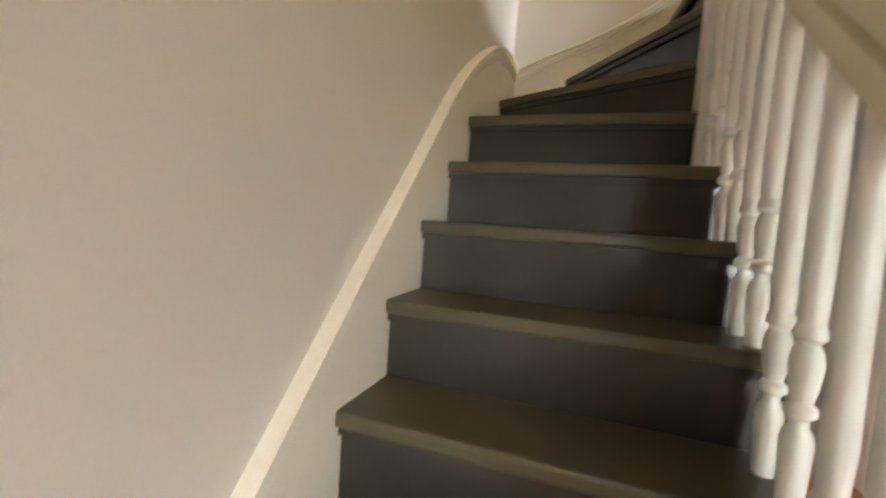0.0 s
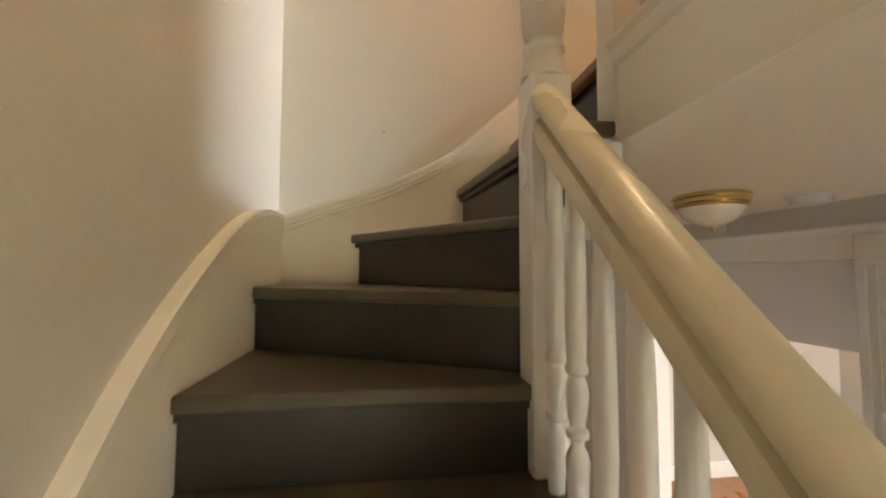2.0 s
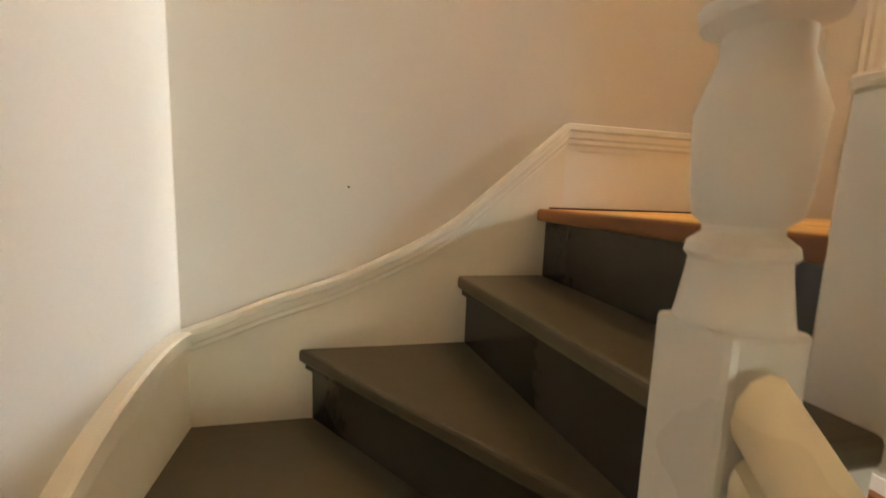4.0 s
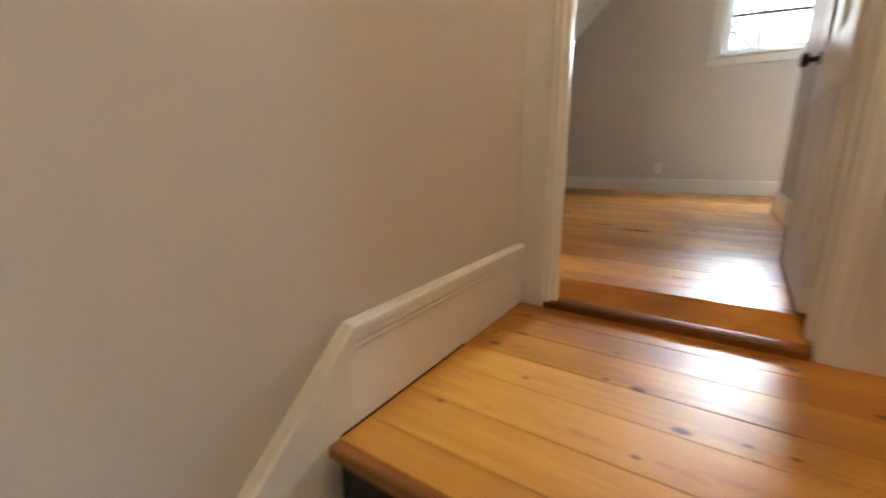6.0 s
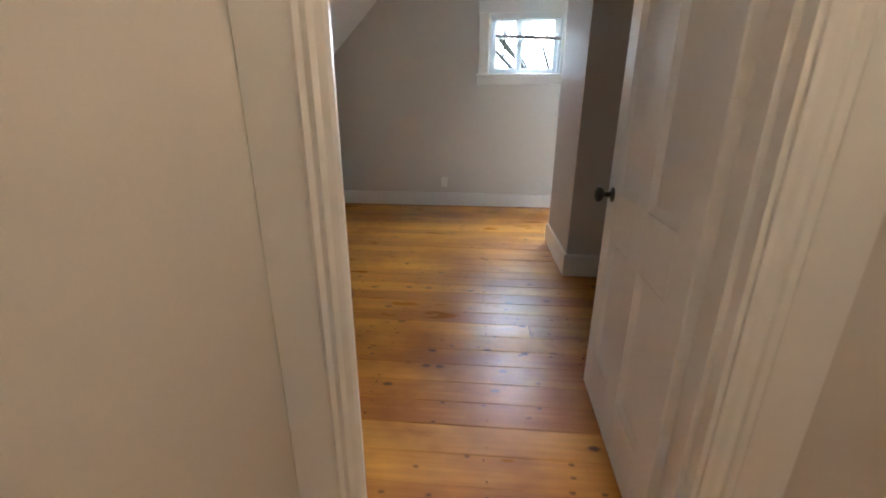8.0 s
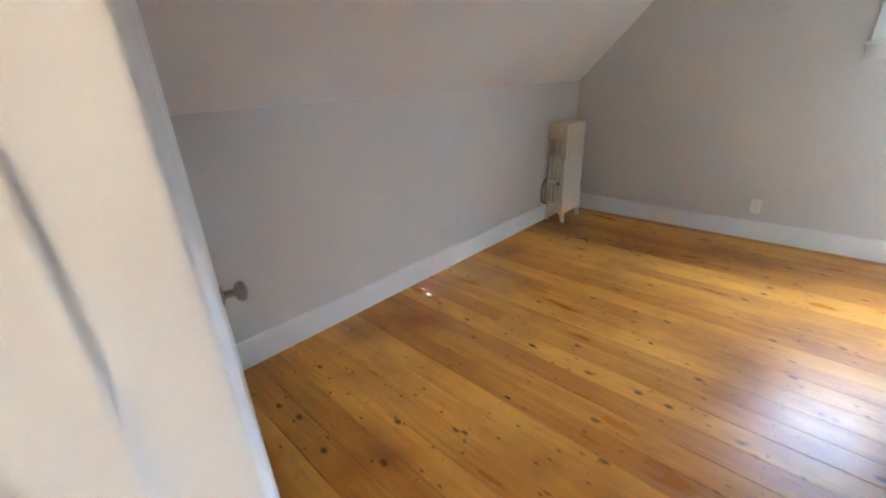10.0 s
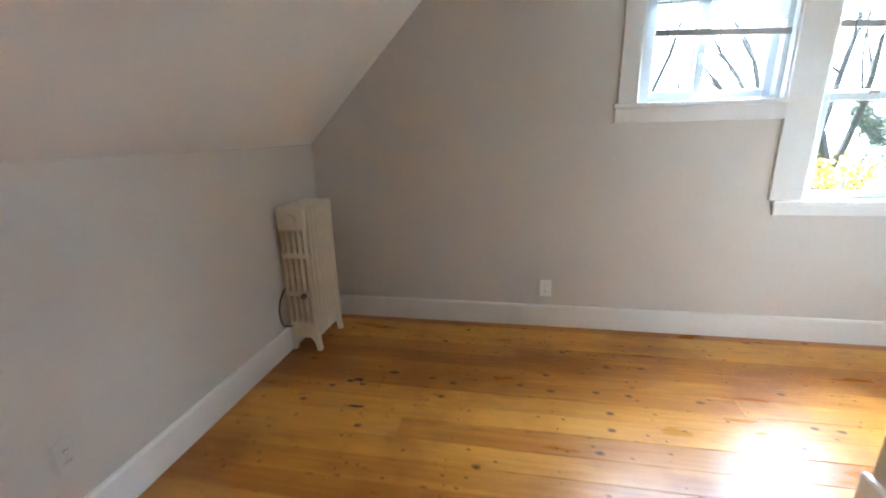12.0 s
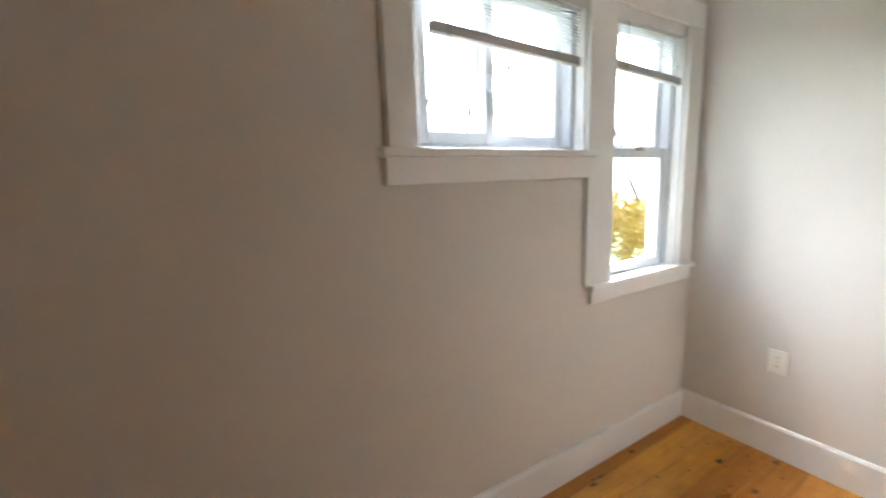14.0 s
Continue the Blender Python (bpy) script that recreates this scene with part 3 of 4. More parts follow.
def panel_door(name, label, width, height, hinge, angle, knob_mat, knob_z, mirror=1):
    """A four-panel door; its leaf runs along local x from the hinge, its faces look along local y."""
    ob = thing(name, label, "door", at=hinge)
    ob.rotation_euler = (0, 0, radians(angle))
    t, st = 0.035, 0.105
    mid = width / 2
    rails = [(0, 0.20), (0.66, 0.84), (height - 0.12, height)]
    for a, b in ((0, st), (mid - 0.05, mid + 0.05), (width - st, width)):
        part("stile", box(a, b, -t / 2, t / 2, 0, height, bevel=0.003), WHITE, ob)
    for z0, z1 in rails:
        for a, b in ((st, mid - 0.05), (mid + 0.05, width - st)):
            part("rail", box(a, b, -t / 2 + 0.0005, t / 2 - 0.0005, z0, z1, bevel=0.003), WHITE, ob)
    for (z0, z1) in ((0.20, 0.66), (0.84, height - 0.12)):
        for a, b in ((st, mid - 0.05), (mid + 0.05, width - st)):
            p = part("panel", box(a, b, -0.005, 0.005, z0, z1), WHITE, ob)
            for s in (1, -1):
                for q in ([(a, z0), (b, z0), (b - 0.022, z0 + 0.022), (a + 0.022, z0 + 0.022)], [(a, z1), (b, z1), (b - 0.022, z1 - 0.022), (a + 0.022, z1 - 0.022)], [(a, z0), (a, z1), (a + 0.022, z1 - 0.022), (a + 0.022, z0 + 0.022)], [(b, z0), (b, z1), (b - 0.022, z1 - 0.022), (b - 0.022, z0 + 0.022)]):
                    bm = bmesh.new()
                    outer = [bm.verts.new((u, s * (t / 2 - 0.002), z)) for u, z in q[:2]]
                    inner = [bm.verts.new((u, s * 0.0055, z)) for u, z in q[2:]]
                    base = [bm.verts.new((u, s * 0.004, z)) for u, z in q[:2]]
                    bm.faces.new((*outer, *inner))
                    bm.faces.new((outer[0], outer[1], base[1], base[0]))
                    bm.faces.new((base[0], base[1], *inner))
                    part("moulding", bm, WHITE, p)
    for s in (1, -1):
        turn = Matrix.Rotation(radians(-90 * s), 4, "X")
        k = part("knob", lathe([(0.026, 0), (0.026, 0.004), (0.010, 0.008), (0.009, 0.030), (0.022, 0.036), (0.028, 0.046), (0.026, 0.056), (0.012, 0.062)], 18, (width - 0.06, s * t / 2, knob_z), turn), knob_mat, ob, smooth=True)
    part("lock_plate", box(width - 0.001, width + 0.001, -0.012, 0.012, knob_z - 0.06, knob_z + 0.06), knob_mat, ob)
    return ob


panel_door("door_1", "white four-panel door standing open into the attic room", 0.71, 1.96, (0.115, D1 + 0.03, 0.014), -2.0, BLACK, 0.82)
for z in (0.35, 1.6):
    hinge = part("hinge", box(0.119, 0.128, D1 + 0.001, D1 + 0.03, z, z + 0.09), PINE_EDGE, fr)
panel_door("door_2", "white panelled closet door standing ajar", 0.73, 1.94, (0.145, 0.05, 0.014), 75.0, NICKEL, 0.89)


# ---------- windows ----------
def window_case(name, label, hole, sill_l, sill_r, apron):
    """Reveal boards, stool and apron round an opening in the far wall."""
    y0, y1, z0, z1 = hole
    ob = thing(name, label, "window", kind="structure")
    for a, b in ((y0 - 0.0, y0 + 0.012), (y1 - 0.012, y1)):
        part("reveal", box(FAR - 0.002, FAR + 0.158, a, b, z0, z1), WHITE, ob)
    part("reveal", box(FAR - 0.002, FAR + 0.158, y0 + 0.012, y1 - 0.012, z1 - 0.012, z1), WHITE, ob)
    part("sill", box(FAR - 0.038, FAR + 0.158, sill_l, sill_r, z0 - 0.024, z0 + 0.004, bevel=0.006, seg=2), WHITE, ob)
    part("apron", box(FAR - 0.020, FAR - 0.001, sill_l + 0.012, sill_r - 0.012, z0 - 0.024 - apron, z0 - 0.024, bevel=0.003), WHITE, ob)
    return ob


def sash(parent, x0, x1, y0, y1, z0, z1, w=0.045):
    s = part("sash", box(x0, x1, y0, y0 + w, z0, z1, bevel=0.002), VINYL, parent)
    part("sash_stile", box(x0, x1, y1 - w, y1, z0, z1, bevel=0.002), VINYL, s)
    part("sash_rail", box(x0 + 0.001, x1 - 0.001, y0 + w, y1 - w, z0, z0 + w, bevel=0.002), VINYL, s)
    part("sash_rail", box(x0 + 0.001, x1 - 0.001, y0 + w, y1 - w, z1 - w, z1, bevel=0.002), VINYL, s)
    g = part("pane", box((x0 + x1) / 2 - 0.002, (x0 + x1) / 2 + 0.002, y0 + w - 0.004, y1 - w + 0.004, z0 + w - 0.004, z1 - w + 0.004), GLASS, s)
    g.visible_shadow = False
    return s


w1 = window_case("window_1", "white framed sliding window with two sashes", WA, -1.30, -0.335, 0.085)
part("casing", box(FAR - 0.020, FAR - 0.001, WA[1], WA[1] + 0.11, WA[2], WA[3], bevel=0.003), WHITE, w1)
part("casing", box(FAR - 0.021, FAR - 0.001, -2.12, WA[1] + 0.12, WA[3], WA[3] + 0.11, bevel=0.003), WHITE, w1)
for a, b in ((WA[0] + 0.012, WA[0] + 0.04), (WA[1] - 0.035, WA[1] - 0.012)):
    part("track", box(FAR + 0.045, FAR + 0.13, a, b, WA[2], WA[3] - 0.012), VINYL, w1)
part("track", box(FAR + 0.045, FAR + 0.13, WA[0] + 0.04, WA[1] - 0.035, WA[2], WA[2] + 0.022), VINYL, w1)
my = -0.80
sash(w1, FAR + 0.055, FAR + 0.083, my - 0.03, WA[1] - 0.035, WA[2] + 0.022, WA[3] - 0.014)
sash(w1, FAR + 0.092, FAR + 0.120, WA[0] + 0.04, my + 0.03, WA[2] + 0.022, WA[3] - 0.014)
part("latch", box(FAR + 0.038, FAR + 0.056, my - 0.014, my + 0.004, 1.70, 1.76, bevel=0.004), VINYL, w1)

w2 = window_case("window_2", "white framed double-hung window beside the wall", WB, -2.125, -1.285, 0.062)
part("casing", box(FAR - 0.0205, FAR - 0.001, WB[1], WA[0], WB[2], WB[3], bevel=0.003), WHITE, w2)
part("casing", box(FAR - 0.020, FAR - 0.001, -2.12, WB[0], WB[2], WB[3], bevel=0.003), WHITE, w2)
part("casing", box(FAR - 0.0195, FAR - 0.001, WA[0] - 0.001, -1.30, WB[2], WA[2] - 0.11, bevel=0.003), WHITE, w2)
for a, b in ((WB[0] + 0.012, WB[0] + 0.04), (WB[1] - 0.03, WB[1] - 0.012)):
    part("track", box(FAR + 0.045, FAR + 0.13, a, b, WB[2], WB[3] - 0.012), VINYL, w2)
sash(w2, FAR + 0.055, FAR + 0.083, WB[0] + 0.04, WB[1] - 0.03, WB[2] + 0.002, 1.515, 0.046)
sash(w2, FAR + 0.092, FAR + 0.120, WB[0] + 0.04, WB[1] - 0.03, 1.485, WB[3] - 0.014, 0.046)
part("latch", box(FAR + 0.04, FAR + 0.056, -1.74, -1.69, 1.50, 1.522, bevel=0.004), NICKEL, w2)


def blind(label, y0, y1, top, bottom, tilt):
    """A raised slatted blind: headrail, a stack of slats, weighted bottom rail, cords."""
    ob = thing("window_blind", label, "blind", "window blinds")
    x = FAR + 0.018
    part("headrail", box(x - 0.02, x + 0.02, y0, y1, top - 0.04, top), SLAT, ob)
    n = 12
    z = top - 0.05
    step = (z - bottom - 0.03) / n
    for k in range(n):
        zz = z - k * step
        d = tilt * (k / n)
        bm = bmesh.new()
        c, s = 0.0125 * math.cos(0.5), 0.0125 * math.sin(0.5)
        prism([(x - c, -s), (x, 0.003), (x + c, s), (x + c, s + 0.001), (x, 0.0045), (x - c, -s + 0.001)], 0, 1, "y", bm=bm)
        for v in bm.verts:
            f = v.co.y
            v.co.y = y0 + 0.01 + f * (y1 - y0 - 0.02)
            v.co.z += zz + d * (f - 0.5)
        part("slat", bm, SLAT, ob)
    bm = box(x - 0.014, x + 0.014, y0 + 0.008, y1 - 0.008, bottom - 0.035, bottom, bevel=0.004)
    for v in bm.verts:
        v.co.z += tilt * ((v.co.y - y0) / (y1 - y0) - 0.5)
    part("bottom_rail", bm, RAIL, ob, "grey weighted bottom rail")
    for y in (y0 + 0.12, y1 - 0.12):
        part("cord", tube([(x - 0.012, y, top - 0.04), (x - 0.012, y, bottom - 0.03)], 0.0012, 5), SLAT, ob)
    part("pull_cord", tube([(x - 0.02, y1 - 0.07, top - 0.04), (x - 0.022, y1 - 0.072, bottom - 0.30)], 0.002, 5), CORD, ob)
    return ob


blind("white slatted blind half raised in the sliding window", WA[0] + 0.02, WA[1] - 0.06, WA[3] - 0.012, 1.875, 0.03)
blind("white slatted blind half raised in the double-hung window", WB[0] + 0.016, WB[1] - 0.016, WB[3] - 0.012, 1.865, 0.03)


# ---------- radiator ----------
def radiator(x0, x1, y0, y1, h, n):
    ob = thing("radiator", "cream enamelled cast-iron column radiator on short feet", "radiator")
    pitch = (x1 - x0) / n
    tubes = 5
    for i in range(n):
        xm = x0 + pitch * (i + 0.5)
        hw = pitch * 0.40
        dy = (y1 - y0) / tubes
        s = part("section", box(xm - hw * 1.05, xm + hw * 1.05, y0 + 0.002, y1 - 0.002, h - 0.15, h, bevel=0.019, seg=3), IRON, ob, smooth=True)
        for z0, z1 in ((0.09, 0.20), (0.375, 0.415), (0.625, 0.66)):
            part("crossbar", box(xm - hw * 0.96, xm + hw * 0.96, y0 + 0.002, y1 - 0.002, z0, z1, bevel=0.012, seg=2), IRON, s)
        for k in range(tubes):
            ym = y0 + dy * (k + 0.5)
            part("column", box(xm - hw, xm + hw, ym - dy * 0.32, ym + dy * 0.32, 0.13, h - 0.06, bevel=0.010, seg=2), IRON, s)
        if i in (0, n - 1):
            for ye, d in ((y0, 1), (y1, -1)):
                leg = [(ye - d * 0.004, 0), (ye + d * 0.026, 0), (ye + d * 0.028, 0.022), (ye + d * 0.034, 0.055), (ye + d * 0.062, 0.098), (ye + d * 0.062, 0.115), (ye + d * 0.003, 0.115), (ye + d * 0.004, 0.05), (ye - d * 0.004, 0.02)]
                part("foot", prism(leg, xm - hw * 0.85, xm + hw * 0.85, "x", bevel=0.004), IRON, s)
    for z in (0.145, h - 0.075):
        part("hub", lathe([(0.034, 0), (0.034, 0.006), (0.026, 0.012), (0.012, 0.016)], 16, (x0 + pitch * 0.1, (y0 + y1) / 2, z), Matrix.Rotation(radians(-90), 4, "Y")), IRON, ob, smooth=True)
    part("air_valve", lathe([(0.010, 0), (0.018, 0.01), (0.018, 0.03), (0.008, 0.04)], 12, (x0 + pitch * 0.1, y0 + 0.06, 0.39), Matrix.Rotation(radians(-90), 4, "Y")), NICKEL, ob, smooth=True)
    return ob


radiator(3.65, 4.02, 1.455, 1.652, 0.95, 7)
hose = thing("cable", "grey cable looped behind the radiator", "cable")
part("loop", tube(smooth_line([(3.66, 1.660, 0.42), (3.60, 1.660, 0.36), (3.58, 1.660, 0.28), (3.60, 1.658, 0.20), (3.66, 1.635, 0.17), (3.74, 1.635, 0.17)]), 0.006), CORD, hose)


# ---------- small fixtures ----------
def outlet(label, at, turn, mat=PLASTIC, size=(0.075, 0.118)):
    """A duplex socket; its plate faces local -y."""
    ob = thing("wall_outlet", label, "outlet", at=at)
    ob.rotation_euler = (0, 0, radians(turn))
    w, h = size
    part("plate", box(-w / 2, w / 2, -0.007, 0.0, -h / 2, h / 2, bevel=0.003), mat, ob)
    for z in (0.021, -0.021):
        f = part("socket", box(-0.017, 0.017, -0.0095, -0.006, z - 0.014, z + 0.014, bevel=0.002), mat, ob)
        for x in (-0.006, 0.006):
            part("slot", box(x - 0.0012, x + 0.0012, -0.0102, -0.0094, z - 0.004, z + 0.006), SLOT, f)
    part("screw", lathe([(0.003, 0), (0.002, 0.001)], 8, (0, -0.0068, 0), Matrix.Rotation(radians(90), 4, "X")), NICKEL, ob)
    return ob


outlet("ivory duplex outlet above the far baseboard", (FAR, 0.012, 0.285), -90)
outlet("ivory duplex outlet on the wall beside the window", (3.80, RIGHT, 0.48), 180)
outlet("grey painted outlet on the knee wall", (2.33, KNEE, 0.35), 0, WALL)

lamp = thing("ceiling_lamp", "brass flush ceiling lamp with a frosted bowl and pull chain", "ceiling lamp", at=(-0.27, -0.25, HC))
part("rim", lathe([(0.122, 0), (0.130, -0.004), (0.131, -0.014), (0.124, -0.018), (0.127, -0.026), (0.127, -0.034), (0.119, -0.038), (0.121, -0.044), (0.112, -0.050)], 40), BRASS, lamp, smooth=True)
part("bowl", lathe([(0.113, -0.046), (0.110, -0.058), (0.096, -0.080), (0.070, -0.100), (0.036, -0.114), (0.008, -0.118)], 40), FROST, lamp, "frosted white glass bowl", smooth=True)
part("finial", lathe([(0.008, -0.116), (0.016, -0.120), (0.018, -0.125), (0.007, -0.130), (0.009, -0.137), (0.002, -0.142)], 12), BRASS, lamp, smooth=True)
part("pull_chain", tube([(0.107, 0.055, -0.024), (0.108, 0.055, -0.13)], 0.0018, 6), BRASS, lamp)
smoke = thing("smoke_detector", "white round smoke detector on the hall ceiling", "smoke detector", at=(0.10, -0.30, HC))
part("base", lathe([(0.072, 0), (0.072, -0.012), (0.066, -0.014)], 24), VINYL, smoke, smooth=True)
part("cover", lathe([(0.062, -0.014), (0.060, -0.03), (0.045, -0.036), (0.01, -0.037)], 24), VINYL, smoke, smooth=True)
tp = thing("ceiling_lamp", "small warm flush lamp over the landing", "ceiling lamp", at=(-0.30, -1.00, 2.35))
part("base", lathe([(0.09, 0), (0.09, -0.02), (0.07, -0.03)], 20), BRASS, tp, smooth=True)

# hall doorway: moulded casing with a panelled head, a door standing open beyond
hd = thing("door_frame_3", "white moulded casing of the hall doorway", "door frame", kind="structure")
part("casing", box(HW - 0.022, HW, -0.42, -0.28, HALL, -0.42, bevel=0.004), WHITE, hd)
part("casing", box(HW - 0.022, HW, 1.02, 1.15, HALL, -0.42, bevel=0.004), WHITE, hd)
part("casing", box(HW - 0.024, HW, -0.28, 1.02, -0.55, -0.42, bevel=0.004), WHITE, hd)
part("cap_moulding", sweep([(HW - 0.024, -0.45, -0.42), (HW - 0.024, 1.18, -0.42)], [(0.0, -0.03), (0.010, -0.026), (0.014, -0.012), (0.026, -0.004), (0.026, 0.004), (0.0, 0.004)], (-1, 0, 0)), WHITE, hd)
for ya in (-0.435, 1.015):
    part("corner_block", box(HW - 0.032, HW - 0.0225, ya + 0.012, ya + 0.138, -0.565, -0.452, bevel=0.004), WHITE, hd)
for ya in (-0.385, -0.35, -0.315):
    part("bead", box(HW - 0.027, HW - 0.0215, ya - 0.007, ya + 0.007, HALL + 0.2, -0.57, bevel=0.002), WHITE, hd)
part("jamb", box(HW, HW + 0.12, -0.42, -0.40, HALL, -0.55), WHITE, hd)
part("jamb", box(HW, HW + 0.12, 1.0, 1.02, HALL, -0.55), WHITE, hd)
part("head_panel", box(HW + 0.05, HW + 0.08, -0.40, 1.0, -0.92, -0.55, bevel=0.003), WHITE, hd)

# ---------- outdoors ----------
HAZE = bpy.data.materials.new("bright_overcast")
HAZE.use_nodes = True
HAZE.node_tree.nodes.remove(HAZE.node_tree.nodes["Principled BSDF"])
ht = HAZE.node_tree
glow, where, rise, split = (ht.nodes.new("ShaderNode" + n) for n in ("Emission", "NewGeometry", "MapRange", "SeparateXYZ"))
set_node(glow, Color=(0.74, 0.88, 1.0, 1))
set_node(rise, From_Min=8.0, From_Max=60.0, To_Min=SKY_LOW, To_Max=SKY_HIGH)
ht.links.new(where.outputs["Position"], split.inputs[0])
ht.links.new(split.outputs[2], rise.inputs[0])
ht.links.new(rise.outputs[0], glow.inputs["Strength"])
ht.links.new(glow.outputs[0], ht.nodes["Material Output"].inputs[0])
bm = bmesh.new()
rows = []
for e in (-2, 6, 14, 24, 36, 50, 66):
    r, z = 90 * math.cos(radians(e)), 90 * math.sin(radians(e))
    rows.append([bm.verts.new((r * math.cos(radians(a)), r * math.sin(radians(a)), z)) for a in range(-84, 37, 12)])
for lo, hi in zip(rows, rows[1:]):
    for k in range(len(lo) - 1):
        bm.faces.new((lo[k], lo[k + 1], hi[k + 1], hi[k]))
tagged(part("backdrop", bm, HAZE), "pale overcast sky beyond the trees", "sky", kind="structure")
rng = random.Random(5)


def branch(bm, tips, p, d, length, r, depth):
    pts, rad = [p], [r]
    for k in range(4):
        d = (d + Vector((rng.uniform(-1, 1), rng.uniform(-1, 1), rng.uniform(-0.5, 0.8))) * 0.16).normalized()
        p = p + d * length / 4
        pts.append(p)
        rad.append(r * (1 - 0.13 * (k + 1)))
    tube(pts, rad, 6 if r > 0.03 else 4, bm)
    tips += [pts[2], pts[3], pts[4]]
    if depth:
        for k in range(3 if depth > 1 else 4):
            nd = (d + Vector((rng.uniform(-1, 1), rng.uniform(-1, 1), rng.uniform(-0.35, 0.7))) * 0.85).normalized()
            branch(bm, tips, pts[rng.randint(2, 4)], nd, length * rng.uniform(0.55, 0.78), rad[-1] * 0.80, depth - 1)


def tree(label, x, y, height, leaves, leaf_mat, size=0.09, girth=0.021):
    ob = thing("tree", label, "tree", at=(x, y, -3.3))
    bm, tips = bmesh.new(), []
    branch(bm, tips, Vector((0, 0, 0)), Vector((0, 0, 1)), height * 0.36, height * girth, 4)
    part("trunk", bm, BARK, ob)
    if leaves:
        bm = bmesh.new()
        for _ in range(leaves):
            c = Vector(rng.choice(tips)) + Vector((rng.gauss(0, 0.16), rng.gauss(0, 0.16), rng.gauss(0, 0.14)))
            u = Vector((rng.uniform(-1, 1), rng.uniform(-1, 1), rng.uniform(-1, 1))).normalized()
            w = u.orthogonal().normalized()
            s = size * rng.uniform(0.6, 1.3)
            bm.faces.new([bm.verts.new(c + u * s), bm.verts.new(c + w * s * 0.5), bm.verts.new(c - u * s), bm.verts.new(c - w * s * 0.5)])
        part("crown", bm, leaf_mat, ob)
    return ob


tree("bare autumn tree outside the windows", 13.0, -7.5, 12.5, 0, None)
tree("bare autumn tree outside the windows", 17.0, -4.0, 12.5, 0, None)
tree("bare autumn tree outside the windows", 12.0, -12.5, 11.0, 0, None)
tree("bare autumn tree outside the windows", 9.6, -4.6, 10.5, 0, None)
tree("bare autumn tree outside the windows", 7.6, -3.3, 9.0, 0, None)
tree("bare autumn tree outside the windows", 12.5, -3.4, 12.0, 0, None)
tree("small tree with yellow autumn leaves", 11.0, -6.2, 5.2, 6000, YELLOW, 0.055, 0.010)
tree("small tree with yellow autumn leaves", 9.2, -9.2, 5.6, 6000, YELLOW, 0.055, 0.010)
tree("tree with thin dull green leaves", 34.0, -22.0, 7.5, 2500, GREEN, 0.16)
tree("tree with thin dull green leaves", 36.0, -12.0, 7.0, 2500, GREEN, 0.16)

# ---------- floor boards, last ----------
tagged(part("floor", box(0.12, FAR, RIGHT, KNEE, -0.25, -0.022), GAP), "varnished knotty pine board floor", "floor", kind="structure")
floor = bpy.data.objects["floor"]
landing = tagged(part("landing", box(-0.955, 0.0, -4.7, 0.0, LAND - 0.026, LAND - 0.022), GAP), "varnished pine board landing with a stained front edge", "landing", kind="structure")


def boards(parent, x0, x1, y0, y1, top, widths, joints, mat):
    x, k = x0, 0
    while x < x1 - 0.02:
        w = widths[k % len(widths)]
        w = x1 - x if x + w > x1 - 0.04 else w
        ys = [y0, *[j for j in joints.get(k, ())], y1]
        for a, b in zip(ys, ys[1:]):
            lift = rng.uniform(-0.0006, 0.0006)
            bm = box(x + 0.0007, x + w - 0.0007, a + 0.0006, b - 0.0006, top - 0.02, top + lift, bevel=0.0012)
            part("floorboard", bm, mat, parent)
        x, k = x + w, k + 1


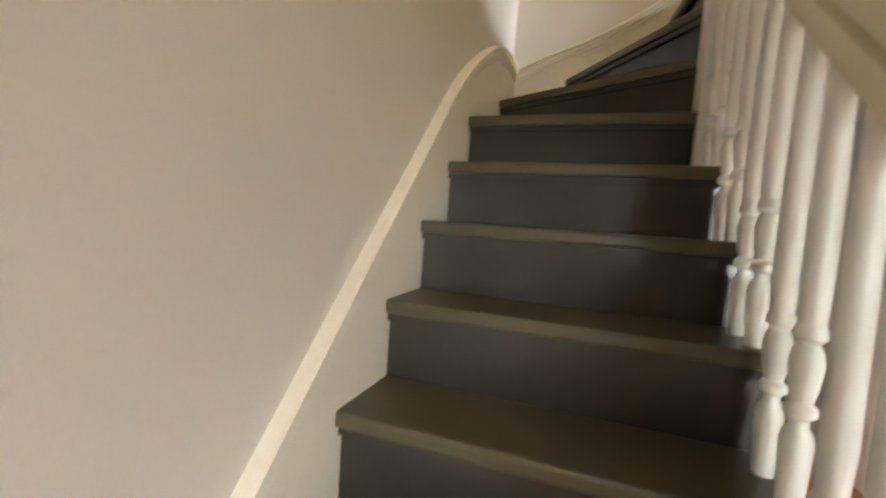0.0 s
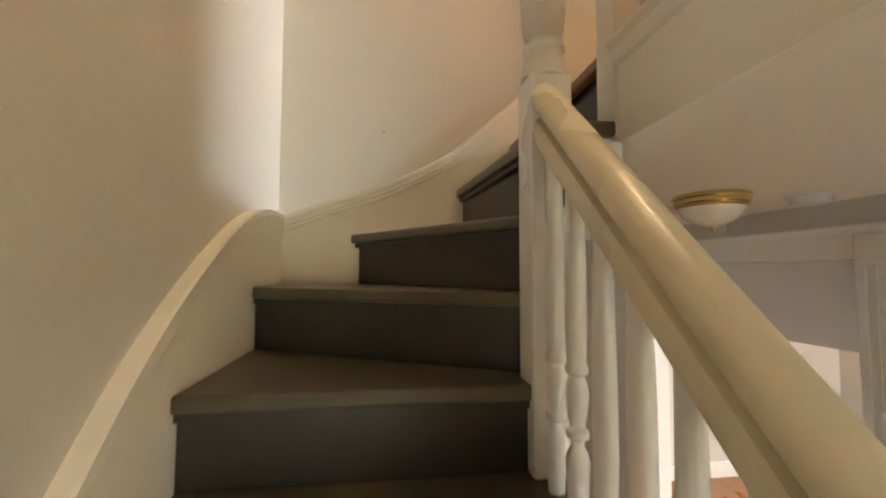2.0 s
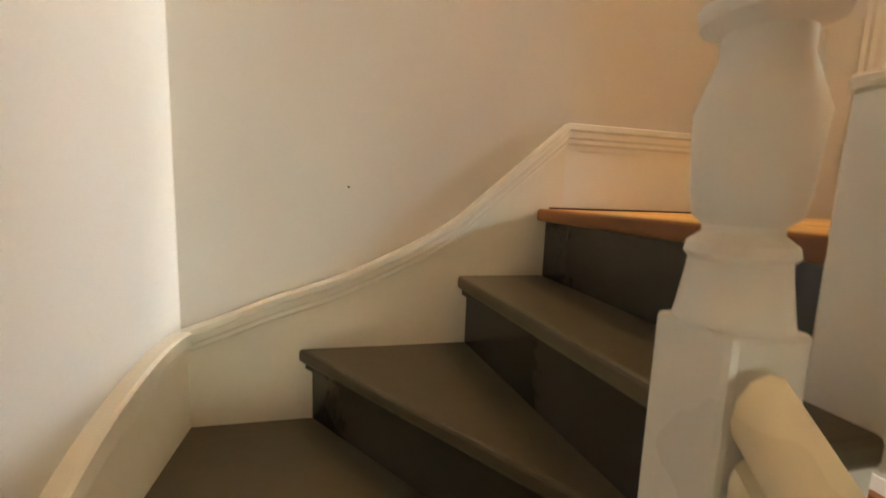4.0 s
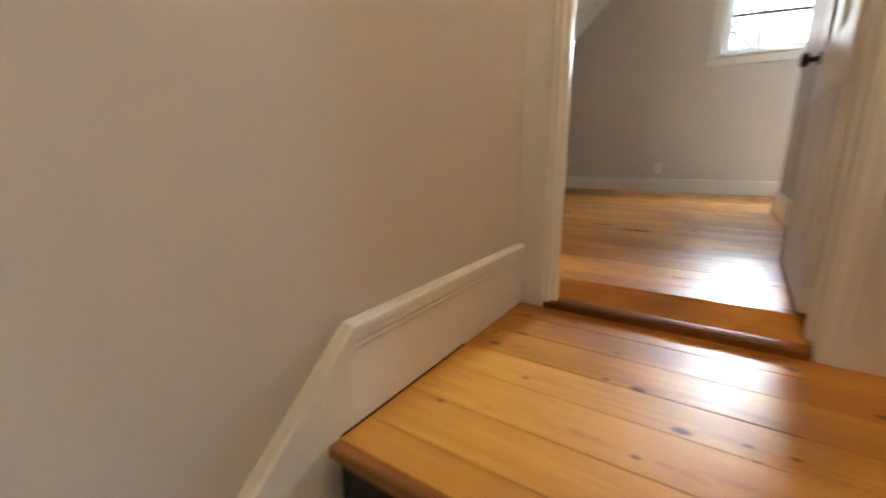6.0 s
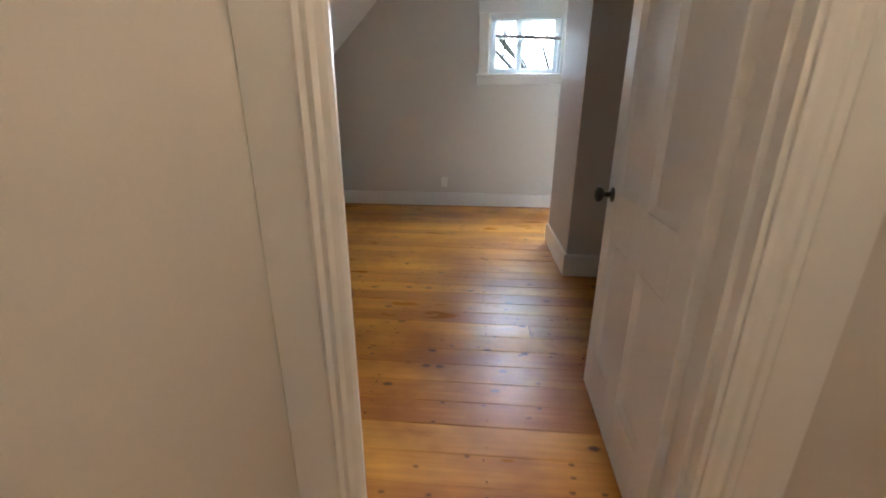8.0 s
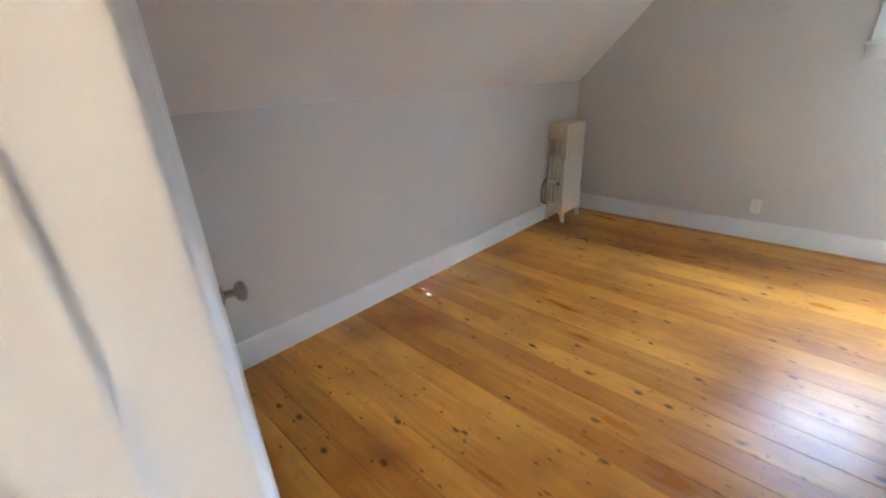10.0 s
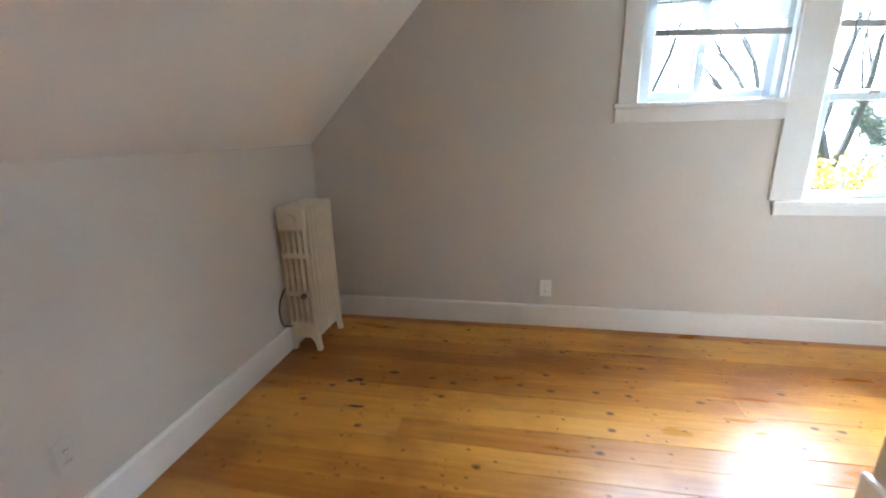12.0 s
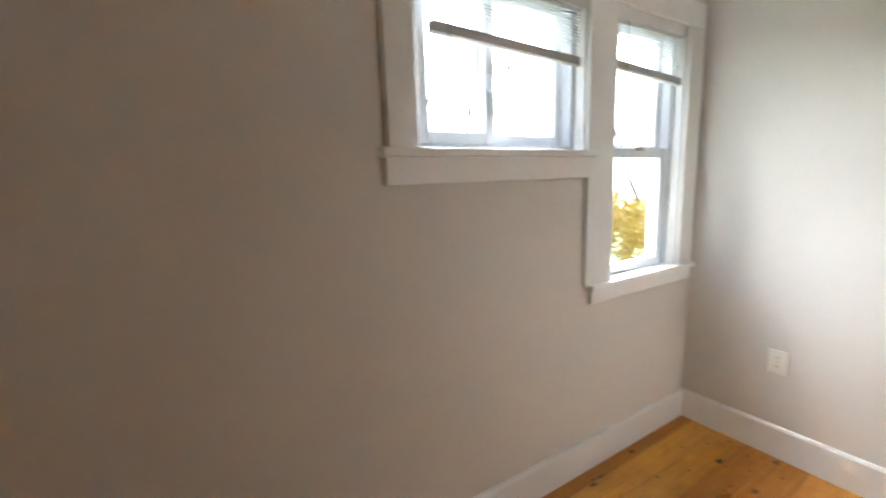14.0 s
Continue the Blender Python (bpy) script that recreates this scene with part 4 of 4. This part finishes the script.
WIDTHS = [0.131, 0.128, 0.134, 0.13, 0.126]
boards(floor, 0.125, FAR - 0.004, RIGHT + 0.004, KNEE - 0.004, 0.0, WIDTHS, {3: (0.4,), 8: (-0.7,), 13: (0.9,), 17: (-0.2,), 22: (0.75,), 25: (-0.9,), 28: (0.2,)}, PINE)
boards(landing, -0.865, -0.014, -4.69, -0.004, LAND, [0.14, 0.155, 0.135, 0.15], {}, LANDPINE)
part("nosing", box(-0.956, -0.866, -4.69, -0.004, LAND - 0.030, LAND, bevel=0.002), LANDPINE, landing)
part("nosing_edge", box(-0.985, -0.957, -4.69, -0.004, LAND - 0.034, LAND, bevel=0.010, seg=3), PINE_EDGE, landing, "dark worn front edge of the landing")

NAIL = material("nail_head", (0.040, 0.018, 0.008), 0.85)
bm = bmesh.new()
x, k = 0.125, 0
while x < FAR - 0.1:
    w = WIDTHS[k % len(WIDTHS)]
    for j in range(8):
        yj = 1.42 - 0.47 * j
        for f in (0.22, 0.78):
            if rng.random() < 0.8:
                r = rng.uniform(0.0025, 0.0042)
                bmesh.ops.create_cone(bm, cap_ends=True, segments=7, radius1=r, radius2=r * 0.9, depth=0.0012, matrix=Matrix.Translation((x + w * f + rng.uniform(-0.008, 0.008), yj + rng.uniform(-0.012, 0.012), 0.0008)))
    x, k = x + w, k + 1
nails = tagged(part("nail_heads", bm, NAIL), "dark nail heads in rows across the boards", "nails", kind="stuff")
for mx_, my_, a, b in ((3.39, 1.082, 0.020, 0.034), (3.37, 1.13, 0.012, 0.03), (3.35, 1.05, 0.010, 0.026), (3.487, 0.906, 0.016, 0.034), (3.159, 1.016, 0.012, 0.055), (1.742, 0.602, 0.012, 0.030), (2.173, 0.122, 0.010, 0.022), (1.325, 0.475, 0.010, 0.020), (3.902, -1.88, 0.016, 0.026), (4.08, 0.539, 0.010, 0.016)):
    ring = [(mx_ + a * rng.uniform(0.55, 1.05) * math.cos(q), my_ + b * rng.uniform(0.55, 1.05) * math.sin(q)) for q in [2 * math.pi * i / 11 for i in range(11)]]
    part("dark_knot", prism(ring, -0.004, 0.0012), SLOTBROWN, floor, "almost black knot hole")
